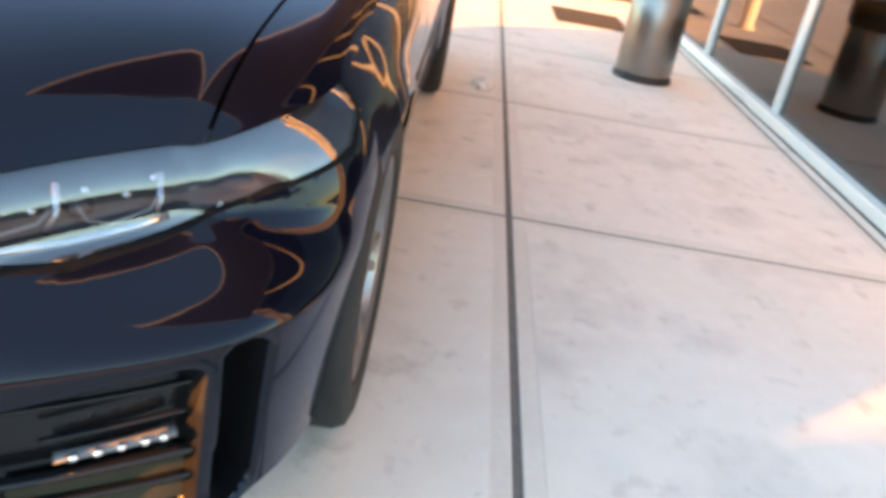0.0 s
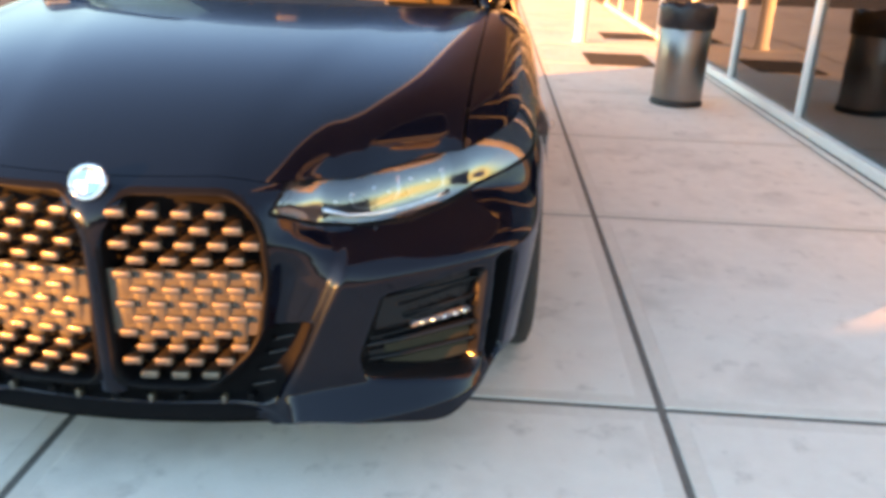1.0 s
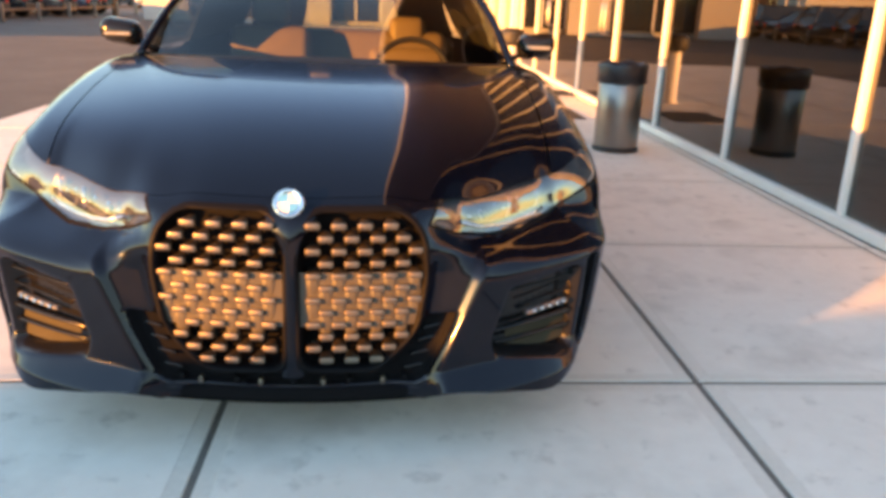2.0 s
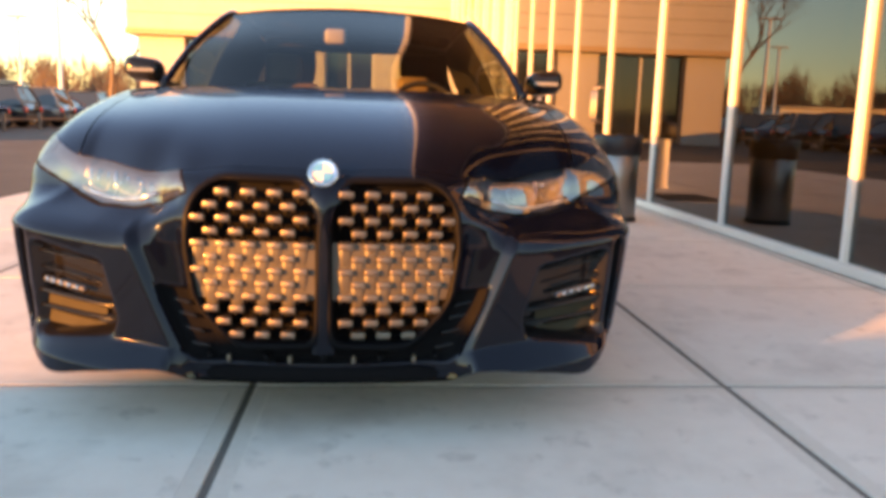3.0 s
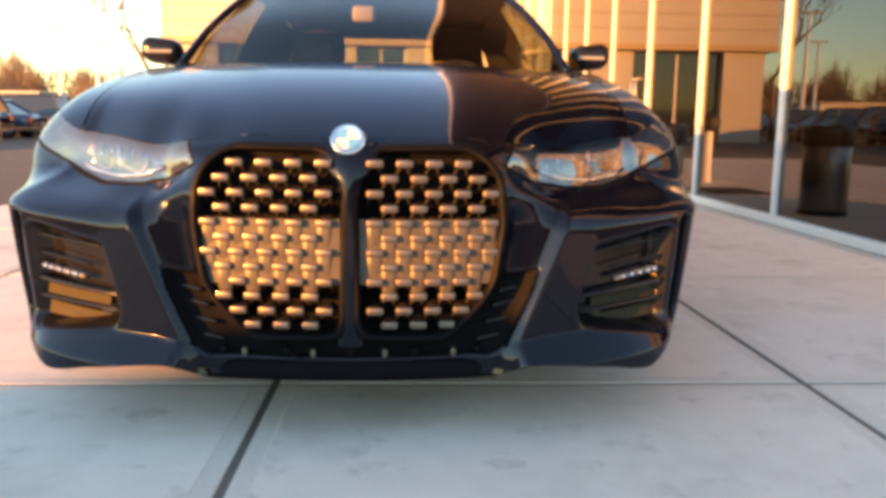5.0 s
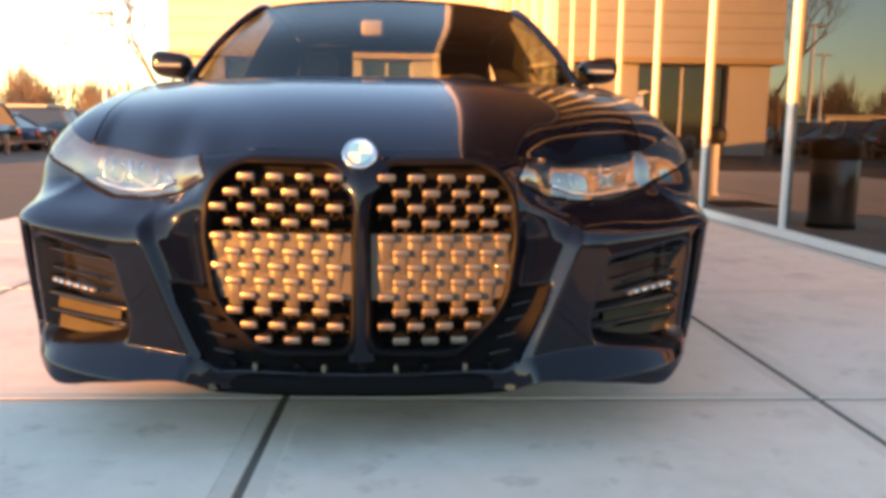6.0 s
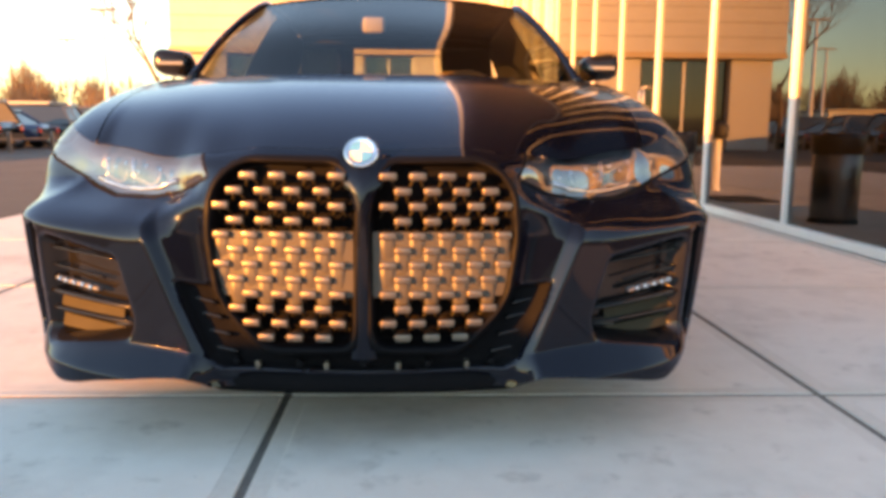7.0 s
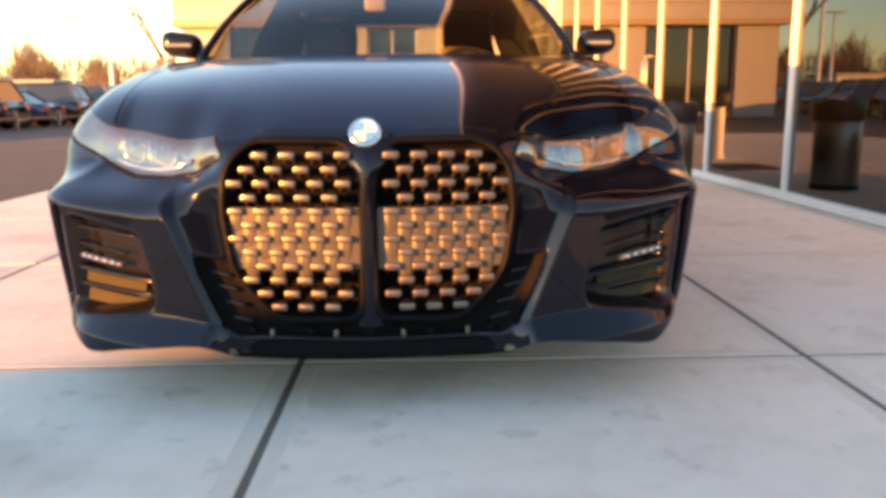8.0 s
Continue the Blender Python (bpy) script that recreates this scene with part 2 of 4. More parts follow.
LEATHER = material("cream_brown_leather", (0.22, 0.165, 0.12), rough=0.5, vary=0.15, scale=20, bump=0.2, bump_scale=200)
DASH = material("dark_dashboard", (0.03, 0.028, 0.026), rough=0.5, vary=0.2, scale=30)

# ---------- ground ----------
JX, JY, SX, SY = 1.314, 0.515, 1.565, 1.62       # joint crossing and slab size
bm = bmesh.new()
bmesh.ops.create_grid(bm, x_segments=40, y_segments=40, size=900)
ground = tagged(part("ground", bm, ASPHALT, m=pose(0, 0, -0.035)), "grey-brown worn asphalt car park reaching the horizon", "ground", kind="structure")
pavement = tagged(part("pavement", box(-3.39, 3.1, -11, 17, -0.034, -0.006), material("joint_filler", (0.17, 0.155, 0.14), rough=0.95, vary=0.3, scale=30)),
                  "pale concrete slab pavement with dark joints", "pavement", kind="structure")


# ---------- glass facade ----------
FX, MY0, MSTEP = 3.0, 2.60, 1.755               # plane of the posts, first post, spacing
K0, K1, TOP = -1, 7, 5.85
facade = tagged(new("facade"), "glazed shop front with white metal frame along the pavement", "facade", kind="structure")
post_bm = box(-0.012, 0.055, -0.024, 0.024, 0.065, TOP, bevel=0.004)
first = part("post", post_bm, FRAME, facade, m=pose(FX, MY0 + K0 * MSTEP, 0))
for k in range(K0 + 1, K1 + 1):
    put("post", first.data, facade, m=pose(FX, MY0 + k * MSTEP, 0))
part("sill", box(FX - 0.045, FX + 0.10, MY0 + K0 * MSTEP, MY0 + K1 * MSTEP, 0.0, 0.065, bevel=0.006), FRAME, facade)
part("head_rail", box(FX - 0.004, FX + 0.15, MY0 + K0 * MSTEP, MY0 + K1 * MSTEP, TOP, TOP + 0.12, bevel=0.006), FRAME, facade)
pane_bm = box(0.022, 0.034, 0.024, MSTEP - 0.024, 0.065, TOP)
pane0 = part("pane", pane_bm, FACADE_GLASS, facade, m=pose(FX, MY0 + K0 * MSTEP, 0))
pane0.visible_shadow = False
for k in range(K0 + 1, K1):
    p = put("pane", pane0.data, facade, m=pose(FX, MY0 + k * MSTEP, 0))
    p.visible_shadow = False
# pull handles of the glazed doors
for hy in (8.15, 8.32, 11.66, 11.83):
    bm = bmesh.new()
    add_tube(bm, [(FX + .05, hy, .88), (FX - .05, hy, .90), (FX - .065, hy, .95), (FX - .065, hy, 1.27), (FX - .05, hy, 1.32), (FX + .05, hy, 1.34)], .017, 10)
    part("door_pull", bm, STEEL, facade, "bright metal door pull", smooth=True)
# room behind the glass; its dimness is put into the dark grey
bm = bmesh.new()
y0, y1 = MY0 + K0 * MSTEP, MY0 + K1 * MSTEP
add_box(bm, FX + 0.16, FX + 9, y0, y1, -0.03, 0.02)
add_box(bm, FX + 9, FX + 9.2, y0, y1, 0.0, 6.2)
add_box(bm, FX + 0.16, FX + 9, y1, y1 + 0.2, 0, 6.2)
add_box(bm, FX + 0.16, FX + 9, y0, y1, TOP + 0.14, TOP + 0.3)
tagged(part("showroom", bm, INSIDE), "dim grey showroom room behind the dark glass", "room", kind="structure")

# unseen building end, added: glazed corner bay for dark reflections, stucco for warm bounce
part("return_glazing", box(FX + .06, FX + 1.9, y0 - .10, y0 - .06, .065, TOP), DARK_WINDOW, facade, "unseen dark glass of the corner bay, added for reflections")
part("return_sill", box(FX + .06, FX + 1.9, y0 - .16, y0 - .03, -.03, .065, bevel=.006), FRAME, facade)
part("return_fascia", box(FX + .02, FX + 1.9, y0 - .16, y0 - .03, TOP, 6.5, bevel=.01), FRAME, facade)
put("return_post", first.data, facade, m=pose(FX + .12, y0 - .10, 0, 0, 0, 90))
part("end_wall", box(FX + 1.9, FX + 9.2, y0 - .30, y0 - .03, -.03, 6.5, bevel=.01), STUCCO, facade, "unseen sand-coloured stucco wall added for warm bounce")

# canopy over the pavement
CAN_X, CAN_Z, CAN_Y, CAN_END = 0.98, 6.0, 0.3, 26.0
bm = box(CAN_X + 0.06, FX + 0.2, CAN_Y + .06, CAN_END, CAN_Z, CAN_Z + 0.05)
canopy = tagged(part("canopy_soffit", bm, SOFFIT), "brown boarded soffit of the canopy over the pavement", "canopy", kind="structure")
part("fascia", box(CAN_X, CAN_X + 0.06, CAN_Y, CAN_END, CAN_Z - 0.06, CAN_Z + 0.55, bevel=0.01), FRAME, canopy, "sunlit pale metal fascia")
part("roof_deck", box(CAN_X + 0.06, FX + 0.2, CAN_Y + .06, CAN_END, CAN_Z + 0.35, CAN_Z + 0.5), INSIDE, canopy)
part("end_fascia", box(CAN_X, FX + 0.2, CAN_Y, CAN_Y + 0.06, CAN_Z - 0.06, CAN_Z + 0.55, bevel=0.01), FRAME, canopy, "sunlit pale metal fascia")
part("flat_roof", box(FX + 0.2, FX + 9.2, y0, y1, CAN_Z + 0.31, CAN_Z + 0.5), INSIDE, canopy)

# two-storey wing beyond the glass and the end building across the forecourt
wing = tagged(new("wing_wall"), "sand-coloured two-storey wing with a row of upper windows", "building", kind="structure")
WX, WY0, WY1 = 3.35, y1 + 0.3, 35.0
part("wall", box(WX, WX + 0.4, WY0, WY1, 0, 8.5), STUCCO, wing)
wbm = box(-0.03, 0.05, 0, 1.1, 0, 1.5)
w0 = part("window", wbm, DARK_WINDOW, wing, m=pose(WX, WY0 + 1.0, 4.6))
for k in range(1, 10):
    put("window", w0.data, wing, m=pose(WX, WY0 + 1.0 + 1.9 * k, 4.6))
dbm = box(-0.03, 0.05, 0, 1.5, 0.1, 2.5)
d0 = part("shop_window", dbm, DARK_WINDOW, wing, m=pose(WX, WY0 + 0.6, 0))
for k in range(1, 9):
    put("shop_window", d0.data, wing, m=pose(WX, WY0 + 0.6 + 2.1 * k, 0))
cbm = box(-0.16, 0.0, -0.16, 0.16, 0, 8.0, bevel=0.01)
c0 = part("pilaster", cbm, FRAME, wing, m=pose(WX, WY0 + 0.2, 0))
for k in range(1, 9):
    put("pilaster", c0.data, wing, m=pose(WX, WY0 + 0.2 + 2.1 * k, 0))

end = tagged(new("end_building"), "sunlit cream stucco building with dark ground-floor windows", "building", kind="structure")
EX, EY = -10.1, 34.0
part("wall", box(EX, 12, EY + 0.5, EY + 8, 0, 4.05), CREAM, end)
part("upper_wall", box(EX - .45, 12, EY - 0.3, EY + 8, 4.05, 8.5, bevel=0.03), CREAM, end)
part("band", box(EX - .5, 12, EY - 0.36, EY - 0.3, 4.05, 4.3), material("tan_band", (0.5, 0.38, 0.25), rough=0.8, vary=0.15), end)
SEAM = material("stucco_seam", (0.30, 0.26, 0.21), rough=0.9, vary=0.2, scale=3)
for zz in (4.95, 5.6, 6.25, 6.9, 7.55):
    part("seam", box(EX - .452, 12, EY - .304, EY - .29, zz, zz + .035), SEAM, end)
pil = part("pier", box(0, 1.9, 0, 0.6, 0, 4.05, bevel=0.02), CREAM, end, m=pose(EX, EY - 0.05, 0))
win = part("window", box(0, 3.9, 0, 0.1, 0.25, 3.95), DARK_WINDOW, end, m=pose(EX + 1.95, EY + 0.38, 0))
wfr = part("window_frame", box(1.9, 2.0, -0.06, 0.0, 0.25, 3.95), FRAME, win)
part("wall_panel", box(EX + 10.1, EX + 12.0, EY + .02, EY + .5, 0, 4.05), CREAM, end)
wmid = part("window", box(0, 2.2, 0, 0.1, 0.25, 3.95), DARK_WINDOW, end, m=pose(EX + 7.9, EY + 0.38, 0))
for xx in (.0, 1.05, 2.12):
    part("window_frame", box(xx, xx + .08, -0.06, 0.0, 0.25, 3.95), FRAME, wmid)
for k in range(1, 4):
    put("pier", pil.data, end, m=pose(EX + 6.0 * k, EY - 0.05, 0))
    if k > 1:
        w = put("window", win.data, end, m=pose(EX + 1.95 + 6.0 * k, EY + 0.38, 0))
        put("window_frame", wfr.data, w)

# unseen low stepped wall, added to cast shade on the near pavement
bm = box(-12.0, -1.75, -0.1, 0.1, -0.03, 0.910, bevel=0.012)
add_box(bm, -1.75, 0.0, -0.13, 0.13, -0.03, 1.004, bevel=0.015)
add_box(bm, 0.0, 3.2, -0.098, 0.098, -0.03, 0.872, bevel=0.012)
low = part("low_wall", bm, CONCRETE, m=pose(-4.57, -3.55, 0, 0, 0, 13.5))
tagged(low, "unseen low concrete wall added to shade the near pavement", "wall", kind="structure")
# unseen block added behind the view for the car to reflect
back = part("rear_building", box(-70, 40, -64, -60, 0, 3.2), STUCCO)
tagged(back, "unseen long low stucco building added behind the view", "building", kind="structure")


# ---------- steel litter bin ----------
def litter_bin(m):
    b = tagged(new("litter_bin"), "brushed steel litter bin lined with a black bag", "bin")
    b.matrix_basis = m
    bm = bmesh.new()
    add_lathe(bm, [(0.0, 0.03), (0.185, 0.03), (0.192, 0.06), (0.194, 0.35), (0.196, 0.60), (0.19, 0.605)], 48)
    part("body", bm, STEEL, b, smooth=True)
    bm = bmesh.new()
    add_lathe(bm, [(0.0, 0.0), (0.20, 0.0), (0.205, 0.012), (0.20, 0.035), (0.186, 0.045)], 48)
    part("base", bm, MATT_BLACK, b, smooth=True)
    bm = bmesh.new()
    prof = [(0.199, 0.59), (0.212, 0.60), (0.214, 0.68), (0.217, 0.735), (0.208, 0.765), (0.188, 0.76), (0.175, 0.68), (0.16, 0.55), (0.0, 0.5)]
    add_lathe(bm, prof, 64)
    for v in bm.verts:
        r = math.hypot(v.co.x, v.co.y)
        if r > 0.05:
            a = math.atan2(v.co.y, v.co.x)
            k = 1 + 0.018 * math.sin(9 * a + v.co.z * 31) + 0.012 * math.sin(23 * a + 40 * v.co.z)
            v.co.x *= k
            v.co.y *= k
            v.co.z += 0.008 * math.sin(7 * a) * (v.co.z > 0.6)
    part("bag", bm, BAG, b, "black plastic liner bag folded over the rim", smooth=True)
    return b


litter_bin(pose(2.29, 5.02, 0))



# pale bollard with a dark wide head, and mats before the doors
def bollard(m):
    b = tagged(new("bollard"), "pale metal bollard with a wide dark head", "bollard")
    b.matrix_basis = m
    bm = bmesh.new()
    add_lathe(bm, [(0, 0), (.10, 0), (.10, .02), (.078, .03), (.078, .68)], 24)
    part("post", bm, FRAME, b, smooth=True)
    bm = bmesh.new()
    add_lathe(bm, [(.07, .68), (.15, .70), (.165, .74), (.165, .84), (.14, .90), (.0, .92)], 28)
    part("head", bm, MATT_BLACK, b, "dark domed head", smooth=True)
    return b


bollard(pose(1.90, 8.85, 0))
MAT = material("ribbed_rubber_mat", (.028, .025, .024), rough=.85, vary=.4, scale=30, bump=.3, bump_scale=120)
for x0_, x1_, y0_, y1_ in ((1.82, 2.50, 6.92, 7.78), (2.26, 2.94, 9.27, 9.95)):
    bm = box(x0_, x1_, y0_, y1_, .001, .014, bevel=.005)
    tagged(part("door_mat", bm, MAT), "dark ribbed rubber mat on the pavement by the doors", "mat", "mats by the doors")

# crumpled paper on the pavement
bm = bmesh.new()
bmesh.ops.create_icosphere(bm, subdivisions=3, radius=0.062)
for v in bm.verts:
    v.co *= 1 + 0.35 * noise.noise(v.co * 30)
    v.co.z = max(v.co.z * 0.75, -0.02) + 0.02
tagged(part("paper_scrap", bm, material("white_paper", (0.72, 0.68, 0.66), rough=0.8, vary=0.1)  , m=pose(1.19, 3.95, 0)), "crumpled white paper scrap lying on the pavement", "litter")



# dry leaf under the bumper's corner
bm = bmesh.new()
rows_ = []
for t_ in np.linspace(0, 1, 7):
    w_ = .032 * math.sin(math.pi * min(t_ * .94 + .05, 1)) ** .7
    rows_.append([bm.verts.new((-.06 + .12 * t_, w_ * c_, .004 + .016 * abs(c_) ** 2 + .012 * (2 * t_ - 1) ** 2)) for c_ in (-1, -.5, 0, .5, 1)])
for R0, R1 in zip(rows_, rows_[1:]):
    for i in range(4):
        bm.faces.new((R0[i], R0[i + 1], R1[i + 1], R1[i]))
bmesh.ops.solidify(bm, geom=bm.faces[:], thickness=.0012)
tagged(part("dry_leaf", bm, material("dry_leaf_brown", (.30, .10, .045), rough=.7, vary=.35, scale=40), m=pose(-.735, .70, .002, 0, 0, 12)),
       "curled red-brown dry leaf lying on the pavement", "leaf")

# ---------- the car ----------
car = tagged(new("car"), "glossy blue-black coupe with tall twin grille parked on pale pavement", "car")

PLAN = [(0, .055), (.17, .064), (.34, .088), (.5, .122), (.62, .165), (.72, .215), (.815, .270), (.885, .340), (.922, .44), (.940, .55), (.948, .70), (.950, 1.0), (.945, 1.5),
        (.93, 2.3), (.93, 3.0), (.945, 3.7), (.925, 4.2), (.84, 4.55), (.70, 4.70), (.40, 4.765), (0, 4.78)]
plan, plan_s = curve_through(PLAN, 3000)
soft = np.hanning(101) / np.hanning(101).sum()            # even out the line's bends


def evened(v):
    pad = np.concatenate([v[50:0:-1] * (-1, 1), v, (v[-2:-52:-1] - v[-1]) * (-1, 1) + v[-1]])
    return np.stack([np.convolve(pad[:, k], soft, "valid") for k in range(2)], 1)


plan = evened(plan)
plan_s = np.concatenate([[0], np.cumsum(np.linalg.norm(np.diff(plan, axis=0), axis=1))])
tan = np.gradient(plan, plan_s, axis=0)
tan = evened((tan / np.linalg.norm(tan, axis=1)[:, None])[:, ::-1])[:, ::-1]
tan /= np.linalg.norm(tan, axis=1)[:, None]
inward = np.stack([-tan[:, 1], tan[:, 0]], 1)
front_part = plan[:, 1] < 1.0


def s_of_x(x):
    return np.interp(x, plan[front_part, 0], plan_s[front_part])


def s_of_y(y):
    k = plan[:, 1] < 4.6
    return np.interp(y, plan[k, 1], plan_s[k])


def smooth_interp(x, xs, ys):
    """A smooth line through the given values, without overshoot."""
    x, xs, ys = np.asarray(x, float), np.array(xs, float), np.array(ys, float)
    h = np.diff(xs)
    dl = np.diff(ys) / h
    m = np.zeros(len(xs))
    m[0], m[-1] = dl[0], dl[-1]
    for i in range(1, len(xs) - 1):
        if dl[i - 1] * dl[i] > 0:
            w1, w2 = 2 * h[i] + h[i - 1], h[i] + 2 * h[i - 1]
            m[i] = (w1 + w2) / (w1 / dl[i - 1] + w2 / dl[i])
    xc = np.clip(x, xs[0], xs[-1])
    i = np.clip(np.searchsorted(xs, xc, side="right") - 1, 0, len(xs) - 2)
    t = (xc - xs[i]) / h[i]
    return ((2 * t ** 3 - 3 * t ** 2 + 1) * ys[i] + (t ** 3 - 2 * t ** 2 + t) * h[i] * m[i] + (3 * t ** 2 - 2 * t ** 3) * ys[i + 1] + (t ** 3 - t ** 2) * h[i] * m[i + 1])


def edge_y(ax):
    """Where the bonnet's front edge runs."""
    return np.interp(ax, EDGE[:, 0], EDGE[:, 1])


CENTRE = np.polyfit([.0, .13, .25, .42, .65, .95, 1.3, 1.7], [.640, .712, .772, .837, .894, .940, .966, .976], 4)
CREST = np.polyfit([.0, .20, .35, .50, .66, .88, 1.15, 1.47, 1.7], [.580, .662, .716, .766, .810, .860, .912, .950, .962], 4)


def top_z(x, y):
    """Height of bonnet and wings: a dome that falls to the wing crests and rolls over at the front edge."""
    ax = np.abs(x)
    far = sstep(1.35, 1.75, y)
    zc = np.polyval(CENTRE, np.clip(y, -.1, 1.75)) * (1 - far) + .978 * far
    zs = np.polyval(CREST, np.clip(y, -.1, 1.75)) * (1 - far) + np.interp(y, [1.35, 2.5, 3.5, 4.2, 4.8], [.945, .955, .972, .985, .95]) * far
    u = ax / .84
    z = zc - (zc - zs) * u ** 2.7
    crease = .27 + .21 * sstep(.10, 1.4, y)
    z = z - .004 * (.5 + .5 * np.tanh((ax - crease) / .045)) * (1 - sstep(.3, 1.1, u))
    roll = smooth_interp(ax, [0, .22, .36, .50, .66, .82, .90], [.0, .0, .020, .064, .070, .036, .0])
    behind = np.clip(y - edge_y(ax), 0, 9)
    z = z - roll * np.exp(-(behind / .085) ** 1.15)
    return z - .03 * sstep(.82, .95, ax)


def roll_of(s):
    return 6.0 - 4.5 * sstep(.34, .48, s) + 2.7 * sstep(1.0, 1.35, s)


def depth_of(s):
    return .24 - .09 * sstep(.34, .48, s) + .09 * sstep(1.0, 1.35, s)


def lip_inset(s):
    return .075 + .045 * sstep(.34, .50, s) - .050 * sstep(1.0, 1.35, s)


def sweep_of(s):
    """How far the lamps are set back behind the bumper's shoulder."""
    return .088 * sstep(.40, .86, s) * (1 - sstep(.86, 1.30, s))


def inset_of(s):
    return lip_inset(s) + sweep_of(s)


EDGE = (plan + inward * inset_of(plan_s)[:, None])[plan_s < float(s_of_y(.8))]
EDGE[:, 0] = np.maximum.accumulate(EDGE[:, 0]) + 1e-7 * np.arange(len(EDGE))

KID = rounded([(.016, .63), (.06, .686), (.285, .688), (.338, .635), (.347, .52), (.325, .375), (.225, .27), (.026, .27)], .035)
FOG = [(.580, .470), (.535, .32), (.550, .268), (.78, .236), (.806, .250), (.812, .495), (.79, .505)]
FOG = rounded([(float(s_of_x(x)), z) for x, z in FOG], .02)
SLOT = rounded([(float(s_of_x(.826)), .250), (float(s_of_x(.850)), .235), (float(s_of_x(.878)), .265), (float(s_of_x(.878)), .510), (float(s_of_x(.858)), .530), (float(s_of_x(.830)), .520)], .012)
SA, SB, SC = float(s_of_x(.365)), float(s_of_y(.43)), float(s_of_y(.655))
HEAD = [(SA, .655), (float(s_of_x(.45)), .618), (float(s_of_x(.55)), .602), (float(s_of_x(.68)), .600), (float(s_of_x(.80)), .618), (SB, .650), (SC - .05, .705), (SC, .742), (SC + .008, .775), (SB, .90), (.55, .90), (float(s_of_x(.375)), .668)]
A, B = np.array((float(s_of_x(.508)), .532)), np.array((float(s_of_x(.372)), .195))
LOWER = rounded([(-.02, .235), (-.02, .262), (.215, .248), (.30, .32), (.345, .40), (.44, .415), (.425, .37), (.362, .232), (.33, .212), (.0, .205)], .006)


def shape(s, z, zt):
    """How far the skin lies behind the plan line, and the regions on it."""
    a = np.abs(s)
    kid = poly_dist(a, z, KID)
    fog, slot, head = poly_dist(a, z, FOG), poly_dist(a, z, SLOT), poly_dist(a, z, HEAD)
    low = poly_dist(a, z, LOWER)
    e = (B - A) / np.linalg.norm(B - A)
    q = np.clip((z - (zt - depth_of(a))) / depth_of(a), 0, 1)
    d = lip_inset(a) * q ** roll_of(a)
    d = d + .045 * np.clip((.56 - z) / .40, 0, 1) ** 1.3 * sstep(.66, 1.0, a)
    fade = sstep(0, .10, zt - z)
    K = smooth_interp(a, [.30, .36, .44, .508, .66, .84, .95], [.64, .605, .552, .532, .545, .558, .568])
    front = 1 - sstep(SB - .02, SB + .16, a)
    d = d + sweep_of(a) * sstep(K - .035, K + .045, z)
    d = d + 6.5 * np.clip(z - K + .028, 0, .088) ** 2 * sstep(.32, .40, a) * fade * front
    out = (a - A[0]) * -e[1] + (z - A[1]) * e[0]
    out = out if (.7 - A[0]) * -e[1] + (.4 - A[1]) * e[0] > 0 else -out
    inner = sstep(0, .12, -out) * sstep(.010, .045, kid) * (1 - sstep(.52, .60, z)) * sstep(-.03, .02, K - z + .02)
    d = d + .026 * inner * (1 - sstep(.50, .60, a))
    d = d - .020 * np.exp(-np.clip(out, 0, 1) / .09) * sstep(-.004, .004, out) * (1 - sstep(.0, .05, z - K)) * (1 - sstep(.55, .80, a))
    d = d - .020 * sstep(-.03, 0, out) * (1 - sstep(-.004, .004, out)) * (1 - sstep(.0, .05, z - K)) * (1 - sstep(.55, .80, a))
    d = d + .055 * sstep(.006, -.030, fog) + .09 * sstep(.003, -.010, slot)
    d = d - .005 * np.exp(-(kid / .018) ** 2) + .055 * sstep(.004, -.008, kid)
    d = d + .028 * sstep(.004, -.010, low)
    lip = smooth_interp(a, [.34, .40, .62, .90, 1.05], [.19, .222, .235, .25, .25])
    d = d - .050 * np.clip((lip + .03 - z) / .070, 0, 1) * sstep(.36, .41, a) * (1 - sstep(.74, .98, a))
    d = d + .020 * (1 - sstep(.180, .210, z)) * (1 - sstep(.31, .40, a))
    return d, dict(kid=kid, fog=fog, slot=slot, head=head, low=low, out=out, lip=lip)


def wrap(ss, nz, zb):
    """Points of the skin round the car for the given distances along the plan line."""
    a = np.abs(ss)
    px, py = np.interp(a, plan_s, plan[:, 0]), np.interp(a, plan_s, plan[:, 1])
    nx, ny = np.interp(a, plan_s, inward[:, 0]), np.interp(a, plan_s, inward[:, 1])
    ins = inset_of(a)
    ex, ey = px + nx * ins, py + ny * ins
    zt = top_z(ex, ey)
    w = np.linspace(0, 1, nz)
    z = zb[:, None] + w[None] * (zt - zb)[:, None]
    S = np.repeat(ss[:, None], nz, 1)
    return S, z, np.repeat(zt[:, None], nz, 1), (px, py, nx, ny)


def skin(S, z, zt, base):
    d, reg = shape(S, z, zt)
    px, py, nx, ny = (b[:, None] for b in base)
    x = (px + nx * d) * np.sign(S + 1e-12)
    return np.stack([x, py + ny * d, z], -1), reg


def snap(S, z, zt, fields, step):
    """Move grid points that lie close to a region's edge onto it."""
    for f in fields:
        for _ in range(2):
            h = 1e-4
            v = f(S, z)
            gs, gz = (f(S + h, z) - v) / h, (f(S, z + h) - v) / h
            g2 = np.clip(gs ** 2 + gz ** 2, .2, 4)
            near = np.abs(v) < step * .55
            S = S - np.where(near, v * gs / g2, 0)
            z = z - np.where(near, v * gz / g2, 0)
    return S, z


